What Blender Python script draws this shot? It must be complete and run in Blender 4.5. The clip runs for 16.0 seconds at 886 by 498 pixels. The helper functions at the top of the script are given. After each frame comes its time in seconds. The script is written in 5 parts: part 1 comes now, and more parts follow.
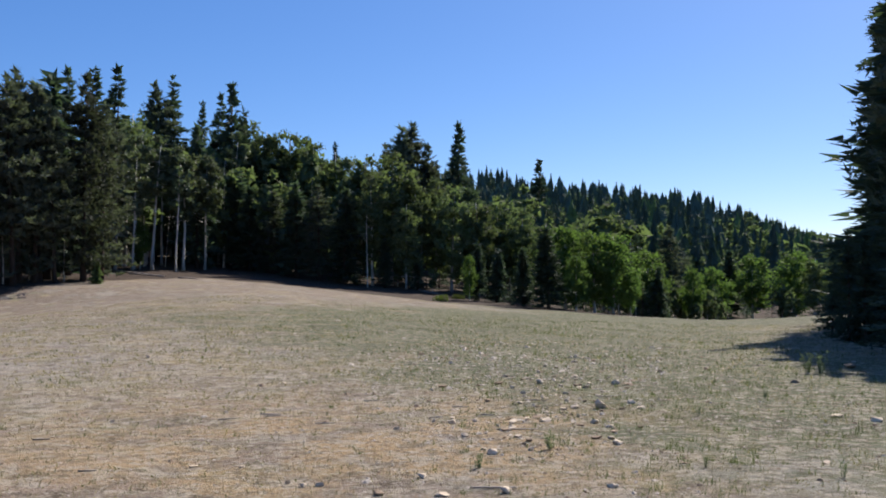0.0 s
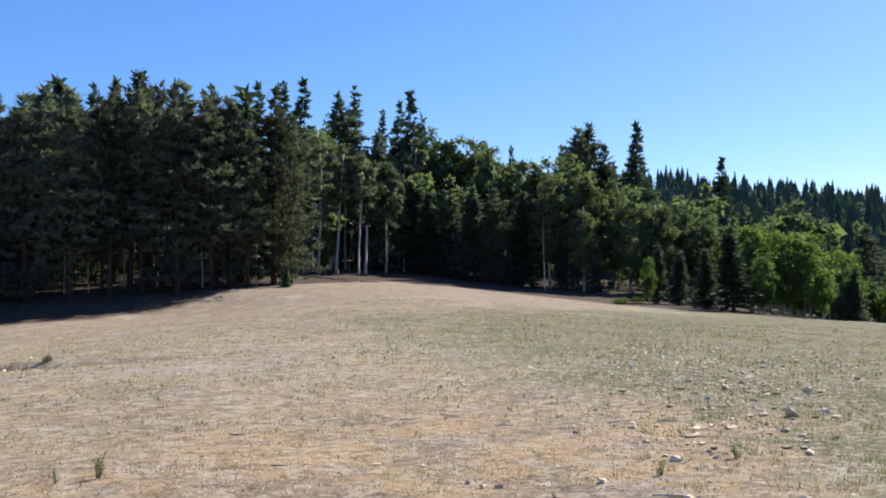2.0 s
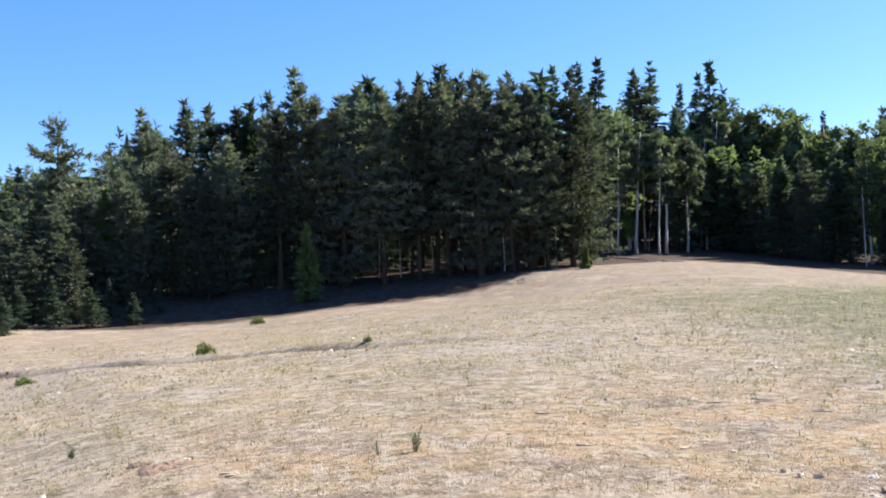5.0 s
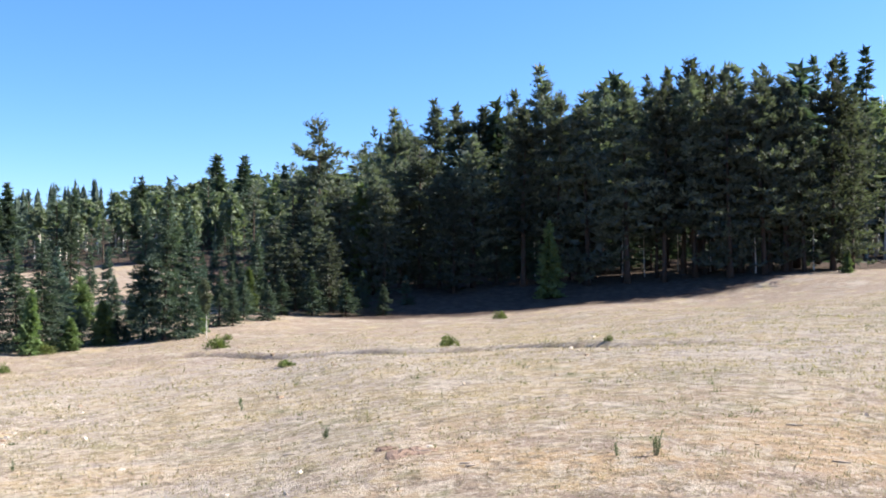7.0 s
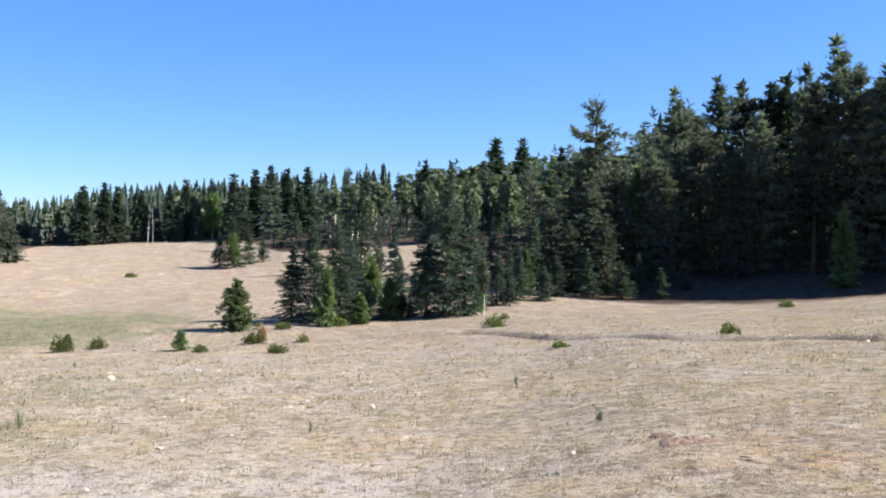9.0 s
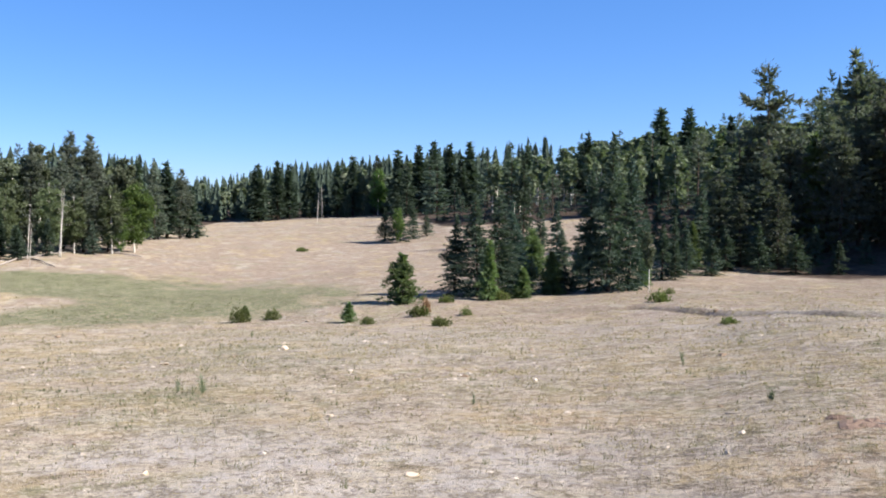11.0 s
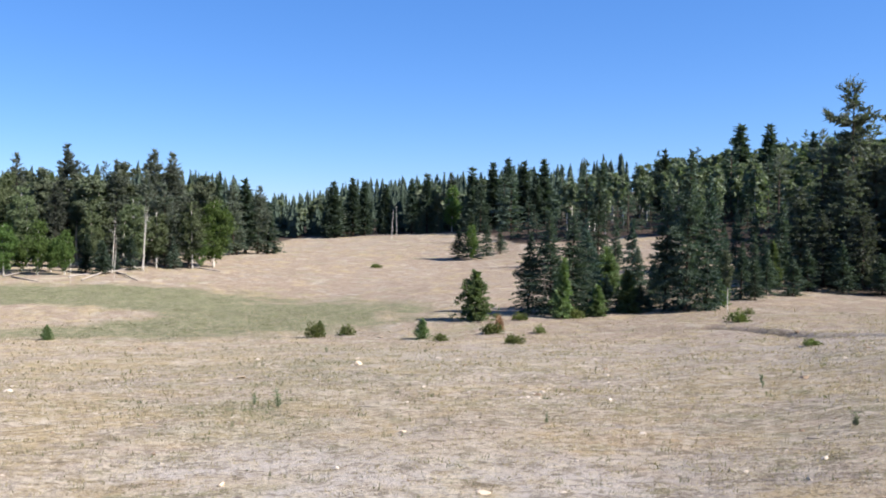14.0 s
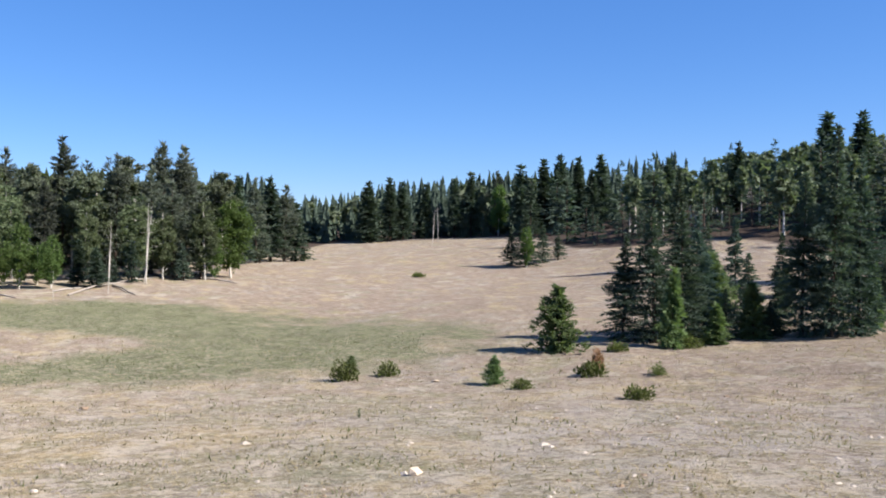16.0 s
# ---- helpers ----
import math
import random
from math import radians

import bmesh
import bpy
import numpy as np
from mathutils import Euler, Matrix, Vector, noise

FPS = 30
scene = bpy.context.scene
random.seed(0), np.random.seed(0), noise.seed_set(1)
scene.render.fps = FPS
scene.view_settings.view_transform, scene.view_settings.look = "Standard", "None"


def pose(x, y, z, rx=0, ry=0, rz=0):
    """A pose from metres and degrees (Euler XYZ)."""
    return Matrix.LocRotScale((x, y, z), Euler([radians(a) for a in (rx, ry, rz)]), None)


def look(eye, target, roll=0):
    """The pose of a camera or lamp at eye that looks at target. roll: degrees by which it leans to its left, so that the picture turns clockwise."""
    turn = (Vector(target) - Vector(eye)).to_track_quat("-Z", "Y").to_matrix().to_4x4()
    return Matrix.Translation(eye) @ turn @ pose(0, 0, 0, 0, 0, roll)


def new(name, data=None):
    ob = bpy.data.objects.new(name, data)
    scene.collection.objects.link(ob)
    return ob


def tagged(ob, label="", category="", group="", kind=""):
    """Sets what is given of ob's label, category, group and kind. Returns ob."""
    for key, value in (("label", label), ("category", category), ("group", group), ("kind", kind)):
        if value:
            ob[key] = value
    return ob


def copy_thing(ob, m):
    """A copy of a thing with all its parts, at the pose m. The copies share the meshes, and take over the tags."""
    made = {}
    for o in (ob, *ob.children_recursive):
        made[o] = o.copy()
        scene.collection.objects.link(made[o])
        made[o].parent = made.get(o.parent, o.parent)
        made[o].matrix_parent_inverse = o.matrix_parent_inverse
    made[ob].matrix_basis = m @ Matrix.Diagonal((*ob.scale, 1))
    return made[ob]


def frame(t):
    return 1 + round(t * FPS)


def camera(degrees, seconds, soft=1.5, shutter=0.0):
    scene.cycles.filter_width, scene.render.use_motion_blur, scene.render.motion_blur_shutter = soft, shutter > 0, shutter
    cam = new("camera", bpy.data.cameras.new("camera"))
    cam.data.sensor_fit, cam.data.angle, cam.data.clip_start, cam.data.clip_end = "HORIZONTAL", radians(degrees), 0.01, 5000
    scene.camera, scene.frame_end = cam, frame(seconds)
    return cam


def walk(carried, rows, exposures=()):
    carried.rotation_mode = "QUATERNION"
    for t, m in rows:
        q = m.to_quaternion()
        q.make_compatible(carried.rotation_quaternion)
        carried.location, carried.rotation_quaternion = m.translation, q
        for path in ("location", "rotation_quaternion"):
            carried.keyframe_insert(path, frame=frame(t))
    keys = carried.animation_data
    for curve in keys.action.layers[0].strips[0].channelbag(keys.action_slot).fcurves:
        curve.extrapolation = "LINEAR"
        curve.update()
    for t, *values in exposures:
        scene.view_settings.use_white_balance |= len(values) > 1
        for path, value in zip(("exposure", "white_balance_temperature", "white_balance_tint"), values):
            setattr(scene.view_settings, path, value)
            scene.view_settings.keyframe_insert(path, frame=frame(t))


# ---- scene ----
cam = camera(49.72, 16.0, soft=1.92)
# seconds, x, y, z of the eye, bearing (left of +y), pitch up, lean to the right
PATH = [
    (0.0, 0.000, 0.000, 1.600, 0.00, 1.50, 0.00),
    (0.5, 0.000, 0.000, 1.600, 2.92, 1.61, -0.02),
    (1.0, 0.000, 0.000, 1.600, 5.42, 1.70, 0.01),
    (1.5, 0.000, 0.000, 1.600, 7.97, 1.72, 0.59),
    (2.0, 0.000, 0.000, 1.600, 10.58, 1.69, 0.28),
    (2.5, 0.000, 0.000, 1.600, 13.07, 1.69, -0.11),
    (3.0, 0.000, 0.000, 1.600, 15.43, 1.69, 0.19),
    (3.2, 0.000, 0.000, 1.600, 16.37, 1.70, 0.52),
    (5.3, 0.000, 0.000, 1.600, 30.82, 0.73, 0.75),
    (5.5, 0.000, 0.000, 1.600, 32.44, 0.67, 0.11),
    (6.0, 0.000, 0.000, 1.600, 35.82, 0.79, 0.93),
    (6.5, 0.000, 0.000, 1.600, 39.30, 1.00, 0.36),
    (7.0, 0.000, 0.000, 1.600, 42.81, 0.93, 0.23),
    (7.5, 0.000, 0.000, 1.600, 46.58, 0.66, 0.24),
    (8.0, 0.000, 0.000, 1.600, 50.85, 0.43, 0.22),
    (8.5, 0.000, 0.000, 1.600, 55.22, 0.19, -0.02),
    (9.0, 0.000, 0.000, 1.600, 59.22, -0.20, -0.65),
    (9.5, 0.000, 0.000, 1.600, 62.79, -1.01, -0.75),
    (10.0, 0.000, 0.000, 1.600, 65.89, -1.62, -0.53),
    (10.2, 0.000, 0.000, 1.600, 66.89, -1.73, -0.62),
    (12.5, 0.000, 0.000, 1.600, 69.93, -1.63, -0.00),
    (13.0, 0.000, 0.000, 1.600, 69.67, -0.82, -0.02),
    (13.5, 0.000, 0.000, 1.600, 71.26, -0.84, 1.05),
    (14.0, 0.000, 0.000, 1.600, 73.32, -0.84, -0.56),
    (14.5, 0.000, 0.000, 1.600, 74.81, -0.66, -0.02),
    (15.0, -3.003, 0.763, 1.578, 75.51, -0.50, 0.00),
    (15.5, -6.694, 1.446, 1.565, 75.59, -0.59, -0.01),
    (16.0, -9.695, 1.739, 1.560, 75.43, -0.58, -0.23),
]
walk(cam, [(t, pose(x, y, z, 90 + pitch, lean, yaw)) for t, x, y, z, yaw, pitch, lean in PATH],
     exposures=[(0.0, 0.93, 6700, 14), (1.0, 1.18, 6800, 14), (2.0, 1.37, 6800, 14), (3.0, 1.52, 6750, 14), (5.5, 1.83, 6700, 14), (7.0, 1.88, 6700, 14), (8.0, 1.87, 6700, 14), (9.0, 1.56, 6600, 14), (10.0, 1.38, 6550, 14), (12.5, 1.37, 6600, 14), (13.5, 1.35, 6550, 14), (14.0, 1.33, 6550, 14), (14.5, 1.22, 6500, 14), (16.0, 1.20, 6500, 14)])

# ---- light ----
SUN_BEARING, SUN_HEIGHT = -34.0, 40.0
world = bpy.data.worlds.new("mountain_sky")
scene.world = world
world.use_nodes = True
wt = world.node_tree
sky = wt.nodes.new("ShaderNodeTexSky")
sky.sky_type = "NISHITA"
sky.sun_disc = False
sky.sun_elevation = radians(SUN_HEIGHT)
sky.sun_rotation = radians(-SUN_BEARING)
sky.altitude = 2600
sky.air_density, sky.dust_density, sky.ozone_density = 1.0, 2.8, 4.0
wt.nodes["Background"].inputs["Strength"].default_value = 0.075
deep = wt.nodes.new("ShaderNodeHueSaturation")
deep.inputs["Saturation"].default_value = 1.2
deep.inputs["Hue"].default_value = 0.500
wt.links.new(sky.outputs[0], deep.inputs["Color"])
blue = wt.nodes.new("ShaderNodeMix")
blue.data_type = "RGBA"
blue.inputs[0].default_value = 0.30
blue.inputs[7].default_value = (0.52, 1.68, 5.5, 1)
wt.links.new(deep.outputs[0], blue.inputs[6])
wt.links.new(blue.outputs[2], wt.nodes["Background"].inputs["Color"])
sun = new("sun", bpy.data.lights.new("sun", "SUN"))
sun.data.energy, sun.data.angle, sun.data.color = 5.0, radians(0.53), (1.0, 0.94, 0.86)
_b, _e = radians(SUN_BEARING), radians(SUN_HEIGHT)
sun.matrix_world = look((-math.sin(_b) * math.cos(_e) * 200, math.cos(_b) * math.cos(_e) * 200, math.sin(_e) * 200), (0, 0, 0))


# ---- materials ----
def material(name, base, rough=0.8, translucent=0.0, vary=0.25, bump=0.0, scale=6.0, detail=40.0, island=False, dark=None, spec=0.3):
    """A surface with two scales of mottling, variation from thing to thing, and relief."""
    m = bpy.data.materials.new(name)
    m.use_nodes = True
    nt, nodes, links = m.node_tree, m.node_tree.nodes, m.node_tree.links
    bsdf = nodes["Principled BSDF"]
    bsdf.inputs["Roughness"].default_value = rough
    bsdf.inputs["Specular IOR Level"].default_value = spec
    co = nodes.new("ShaderNodeTexCoord")
    big, fine = nodes.new("ShaderNodeTexNoise"), nodes.new("ShaderNodeTexNoise")
    for n, s in ((big, scale), (fine, detail)):
        n.inputs["Scale"].default_value = s
        n.inputs["Detail"].default_value = 4
        links.new(co.outputs["Object"], n.inputs["Vector"])
    ramp = nodes.new("ShaderNodeMix")
    ramp.data_type = "RGBA"
    lo = dark or tuple(c * (1 - vary) for c in base)
    hi = tuple(min(1, c * (1 + vary)) for c in base)
    ramp.inputs[6].default_value, ramp.inputs[7].default_value = (*lo, 1), (*hi, 1)
    add = nodes.new("ShaderNodeMath")
    add.operation = "MULTIPLY_ADD"
    links.new(fine.outputs[0], add.inputs[0])
    add.inputs[1].default_value = 0.5
    half = nodes.new("ShaderNodeMath")
    half.operation = "MULTIPLY"
    half.inputs[1].default_value = 0.5
    if island:
        geo = nodes.new("ShaderNodeNewGeometry")
        links.new(geo.outputs["Random Per Island"], half.inputs[0])
    else:
        links.new(big.outputs[0], half.inputs[0])
    links.new(half.outputs[0], add.inputs[2])
    links.new(add.outputs[0], ramp.inputs[0])
    info = nodes.new("ShaderNodeObjectInfo")
    hsv = nodes.new("ShaderNodeHueSaturation")
    rnd = nodes.new("ShaderNodeMapRange")
    rnd.inputs["To Min"].default_value, rnd.inputs["To Max"].default_value = 1 - vary * 0.9, 1 + vary * 0.9
    links.new(info.outputs["Random"], rnd.inputs["Value"])
    links.new(rnd.outputs[0], hsv.inputs["Value"])
    hue = nodes.new("ShaderNodeMapRange")
    hue.inputs["To Min"].default_value, hue.inputs["To Max"].default_value = 0.488, 0.512
    links.new(info.outputs["Random"], hue.inputs["Value"])
    if island:
        links.new(hue.outputs[0], hsv.inputs["Hue"])
    links.new(ramp.outputs[2], hsv.inputs["Color"])
    links.new(hsv.outputs[0], bsdf.inputs["Base Color"])
    if bump:
        b = nodes.new("ShaderNodeBump")
        b.inputs["Strength"].default_value = bump
        b.inputs["Distance"].default_value = 0.03
        links.new(fine.outputs[0], b.inputs["Height"])
        links.new(b.outputs[0], bsdf.inputs["Normal"])
    if translucent:
        tr = nodes.new("ShaderNodeBsdfTranslucent")
        mix = nodes.new("ShaderNodeMixShader")
        mix.inputs[0].default_value = translucent
        warm = nodes.new("ShaderNodeMix")
        warm.data_type, warm.blend_type = "RGBA", "MULTIPLY"
        warm.inputs[0].default_value = 1.0
        warm.inputs[7].default_value = (1.05, 1.22, 0.64, 1)
        links.new(hsv.outputs[0], warm.inputs[6])
        links.new(warm.outputs[2], tr.inputs["Color"])
        links.new(bsdf.outputs[0], mix.inputs[1])
        links.new(tr.outputs[0], mix.inputs[2])
        links.new(mix.outputs[0], nodes["Material Output"].inputs["Surface"])
    return m


PINE_NEEDLES = material("pine_needles", (0.084, 0.098, 0.077), 0.75, 0.34, 0.5, island=True, spec=0.12)
SPRUCE_NEEDLES = material("spruce_needles", (0.054, 0.078, 0.057), 0.75, 0.28, 0.32, island=True, spec=0.12)
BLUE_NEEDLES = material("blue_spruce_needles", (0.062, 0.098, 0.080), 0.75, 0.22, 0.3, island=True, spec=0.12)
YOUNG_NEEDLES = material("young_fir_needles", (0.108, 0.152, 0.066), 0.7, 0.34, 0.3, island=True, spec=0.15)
ASPEN_LEAVES = material("aspen_leaves", (0.100, 0.126, 0.069), 0.8, 0.40, 0.35, island=True, spec=0.06)
# greener, clearer copy of the aspen leaves, with a backlit glow painted in
SUNLIT_LEAVES = material("sunlit_aspen_leaves", (0.086, 0.132, 0.044), 0.75, 0.48, 0.3, island=True, spec=0.06)
PALE_LEAVES = material("pale_aspen_leaves", (0.106, 0.129, 0.082), 0.65, 0.30, 0.3, island=True, spec=0.15)
SHRUB_LEAVES = material("shrub_leaves", (0.098, 0.120, 0.038), 0.7, 0.25, 0.35, island=True, spec=0.15)
RUST_NEEDLES = material("rust_dead_needles", (0.30, 0.17, 0.09), 0.8, 0.2, 0.25, island=True)
PINE_BARK = material("pine_bark", (0.054, 0.038, 0.028), 0.9, vary=0.35, bump=0.6, scale=3, detail=18)
ASPEN_BARK = material("aspen_bark", (0.56, 0.54, 0.48), 0.75, vary=0.3, bump=0.3, scale=2.5, detail=9, dark=(0.22, 0.20, 0.17))
DEAD_WOOD = material("weathered_dead_wood", (0.27, 0.24, 0.205), 0.85, vary=0.3, bump=0.5, scale=3, detail=30)
STONE = material("limestone", (0.50, 0.41, 0.30), 0.9, vary=0.2, bump=0.15, scale=4, detail=12)
PALE_STONE = material("bleached_limestone_gravel", (0.50, 0.44, 0.36), 0.9, vary=0.25, bump=0.1, scale=4, detail=12)
DARK_STONE = material("weathered_brown_stone", (0.235, 0.169, 0.113), 0.9, vary=0.25, bump=0.15, scale=4, detail=12)
STRAW = material("dry_grass_blades", (0.291, 0.244, 0.155), 0.7, 0.4, 0.3, island=True)
GREEN_BLADES = material("green_grass_blades", (0.113, 0.127, 0.056), 0.6, 0.4, 0.3, island=True)
SAGE = material("grey_green_weed", (0.14, 0.17, 0.10), 0.7, 0.35, 0.25, island=True)

# ---- the lie of the land ----
BEARINGS = np.array([-30, -15, 0, 14, 20, 26, 33, 40, 48, 55, 62, 70, 82, 92, 104.0])
RANGES = np.array([0, 10, 17, 25, 36, 45, 54, 61, 70, 100, 160, 300, 2500.0])
HEIGHTS = np.array([
    [0.00, -0.02, -0.05, -0.13, -0.20, -0.26, -0.31, -0.40, -1.00, -1.00, -1.00],
    [0.00, -0.07, -0.20, -0.48, -0.75, -1.02, -1.24, -1.60, -3.40, 4.50, 17.50],
    [0.00, -0.02, -0.05, -0.14, -0.20, -0.27, -0.31, -0.20, 1.60, 8.00, 26.00],
    [0.00, 0.05, 0.15, 0.32, 0.50, 0.69, 0.86, 1.20, 3.40, 9.00, 24.00],
    [0.03, 0.06, 0.10, 0.15, 0.10, 0.25, 0.95, 1.50, 3.40, 8.20, 21.99],
    [0.05, 0.03, -0.02, -0.15, -0.35, -0.40, 0.85, 1.50, 3.40, 7.00, 19.00],
    [-0.01, -0.12, -0.30, -0.62, -0.55, -0.65, 0.55, 1.10, 3.00, 8.00, 15.65],
    [-0.10, -0.29, -0.58, -1.06, -1.15, -1.10, 0.10, 0.70, 3.60, 9.00, 13.00],
    [-0.19, -0.44, -0.75, -1.21, -1.40, -1.35, -0.20, 0.50, 5.40, 11.00, 12.41],
    [-0.36, -0.74, -1.16, -1.45, -1.50, -1.20, -0.50, 0.20, 5.00, 10.50, 13.00],
    [-0.44, -0.90, -1.42, -1.81, -1.75, -1.20, -0.60, 0.10, 3.60, 8.50, 14.96],
    [-0.49, -0.98, -1.54, -1.98, -1.75, -1.40, -1.15, -0.90, 1.60, 6.00, 16.00],
    [-0.54, -1.07, -1.68, -2.21, -2.10, -1.89, -1.50, -1.00, 0.30, 4.00, 9.00],
    [-0.54, -1.07, -1.69, -2.19, -1.95, -1.58, -1.04, -0.45, 0.30, 3.00, 7.00],
    [-0.49, -0.97, -1.50, -1.92, -1.80, -1.57, -1.17, -0.70, 0.30, 3.00, 7.00]])
HEIGHTS = np.hstack([np.zeros((15, 1)), HEIGHTS, np.full((15, 1), 12.0)])
BEARINGS = np.concatenate([BEARINGS, [330.0]])
HEIGHTS = np.vstack([HEIGHTS, HEIGHTS[:1]])


def hermite(xs, ys, x):
    """Smooth curve through knots; ys may be rows of values."""
    i = np.clip(np.searchsorted(xs, x, side="right") - 1, 0, len(xs) - 2)
    slope = np.gradient(ys, xs, axis=0)
    w = xs[i + 1] - xs[i]
    u = np.clip((x - xs[i]) / w, 0, 1)
    h00, h10, h01, h11 = 2 * u**3 - 3 * u**2 + 1, u**3 - 2 * u**2 + u, -2 * u**3 + 3 * u**2, u**3 - u**2
    return h00, h10 * w, h01, h11 * w, i, slope


def land(bearing, r):
    """Height of the ground, arrays of bearing (degrees) and distance (m) from the viewpoint."""
    bearing, r = np.broadcast_arrays(np.asarray(bearing, float), np.asarray(r, float))
    b = (bearing + 30) % 360 - 30
    a0, a1, a2, a3, i, sl = hermite(BEARINGS, HEIGHTS, b.ravel())
    prof = a0[:, None] * HEIGHTS[i] + a1[:, None] * sl[i] + a2[:, None] * HEIGHTS[i + 1] + a3[:, None] * sl[i + 1]
    rr = np.clip(r.ravel(), 0, 2499)
    j = np.clip(np.searchsorted(RANGES, rr, side="right") - 1, 0, len(RANGES) - 2)
    sl2 = np.gradient(prof, RANGES, axis=1)
    w = RANGES[j + 1] - RANGES[j]
    u = (rr - RANGES[j]) / w
    k = np.arange(len(rr))
    z = ((2 * u**3 - 3 * u**2 + 1) * prof[k, j] + (u**3 - 2 * u**2 + u) * w * sl2[k, j]
         + (-2 * u**3 + 3 * u**2) * prof[k, j + 1] + (u**3 - u**2) * w * sl2[k, j + 1])
    x, y = -np.sin(np.radians(b.ravel())) * rr, np.cos(np.radians(b.ravel())) * rr
    fade = np.clip(rr / 5, 0, 1)
    z = z + fade * (0.035 * np.sin(x * 0.9 + 1.3 * np.sin(y * 0.5)) * np.sin(y * 1.1 + 0.7)
                    + 0.05 * np.sin(x * 0.31 + 2) * np.sin(y * 0.27) + 0.012 * np.sin(x * 3.1 + y) * np.sin(y * 2.7 - x))
    # a worn rut with a low bank, curving across the meadow
    rut = RUT_AT(b.ravel())
    z = z - 0.26 * np.exp(-((rr - rut) / 0.3) ** 2) * rut_mask(b.ravel()) + 0.07 * np.exp(-((rr - rut - 1.1) / 0.6) ** 2) * rut_mask(b.ravel())
    return z.reshape(bearing.shape)


def RUT_AT(b):
    return np.interp(b, [8, 14, 20, 26, 32, 36, 40, 46, 52, 58, 64, 72], [25, 22, 20.8, 20.4, 20.5, 21.9, 24.1, 25.3, 29.3, 34.6, 34.8, 34.0])


def rut_mask(b):
    return np.clip((b - 24) / 12, 0, 1) * np.clip((70 - b) / 8, 0, 1)


def spot(bearing, r, sink=0.0):
    a = radians(bearing)
    return Vector((-math.sin(a) * r, math.cos(a) * r, float(land(bearing, r)) - sink))


def mesh_of(name, verts, faces, mats, smooth=False, index=None):
    me = bpy.data.meshes.new(name)
    me.from_pydata(np.asarray(verts).tolist(), [], faces if isinstance(faces, list) else np.asarray(faces).tolist())
    for m in mats if isinstance(mats, (list, tuple)) else [mats]:
        me.materials.append(m)
    if smooth:
        me.polygons.foreach_set("use_smooth", [True] * len(me.polygons))
    if index is not None:
        me.polygons.foreach_set("material_index", np.asarray(index, dtype=np.int32))
    me.update()
    return me


def ground_sheet():
    nb = 400
    rs = np.concatenate([np.linspace(0.4, 4, 8), np.linspace(4.2, 34, 100), np.geomspace(34.4, 130, 70), np.geomspace(133, 2490, 40)])
    bs = np.concatenate([np.linspace(-34, 110, 340), np.linspace(110.8, 325.2, nb - 340)])
    B, Rr = np.meshgrid(bs, rs)
    Z = land(B, Rr)
    X, Y = -np.sin(np.radians(B)) * Rr, np.cos(np.radians(B)) * Rr
    v = np.stack([X, Y, Z], -1).reshape(-1, 3)
    n = len(bs)
    i, j = np.meshgrid(np.arange(len(rs) - 1), np.arange(n), indexing="ij")
    j2 = (j + 1) % n
    f = np.stack([i * n + j, i * n + j2, (i + 1) * n + j2, (i + 1) * n + j], -1).reshape(-1, 4)
    f = f[:, ::-1]
    verts = np.vstack([v, [[0, 0, 0]]])
    faces = f.tolist() + [[len(v), k, (k + 1) % n] for k in range(n)]
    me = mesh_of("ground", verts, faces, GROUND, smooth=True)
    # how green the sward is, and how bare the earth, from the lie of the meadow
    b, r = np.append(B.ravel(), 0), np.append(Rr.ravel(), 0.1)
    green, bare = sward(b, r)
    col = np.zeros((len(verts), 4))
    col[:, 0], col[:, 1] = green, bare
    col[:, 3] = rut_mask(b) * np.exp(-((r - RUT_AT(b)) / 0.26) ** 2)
    # needle litter, carried out past the pines to paint their shade on the bank
    litter_and_shade = np.clip((r - forest_edge(b) + 9.5 * np.clip((60 - b) / 6, 0, 1)) / 4, 0, 1)
    col[:, 2] = litter_and_shade
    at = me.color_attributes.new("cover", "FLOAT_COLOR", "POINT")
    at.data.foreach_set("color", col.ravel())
    tint = np.zeros((len(verts), 4))
    tint[:, 0], tint[:, 1] = mats_of_straw(b, r)
    at = me.color_attributes.new("tint", "FLOAT_COLOR", "POINT")
    at.data.foreach_set("color", tint.ravel())
    ob = new("ground", me)
    return tagged(ob, "dry tan mountain meadow with green patches and bare earth", "meadow", kind="structure")


def forest_edge(b):
    return np.interp(b, [-30, -22, -16, -10, -5, 0, 14, 26, 40, 48, 53, 57, 62, 66, 69, 71, 75, 82, 86, 92, 104], [40, 90, 86, 73, 71, 73, 80, 64, 60, 61, 65, 78, 82, 84, 88, 104, 112, 112, 90, 71, 69])


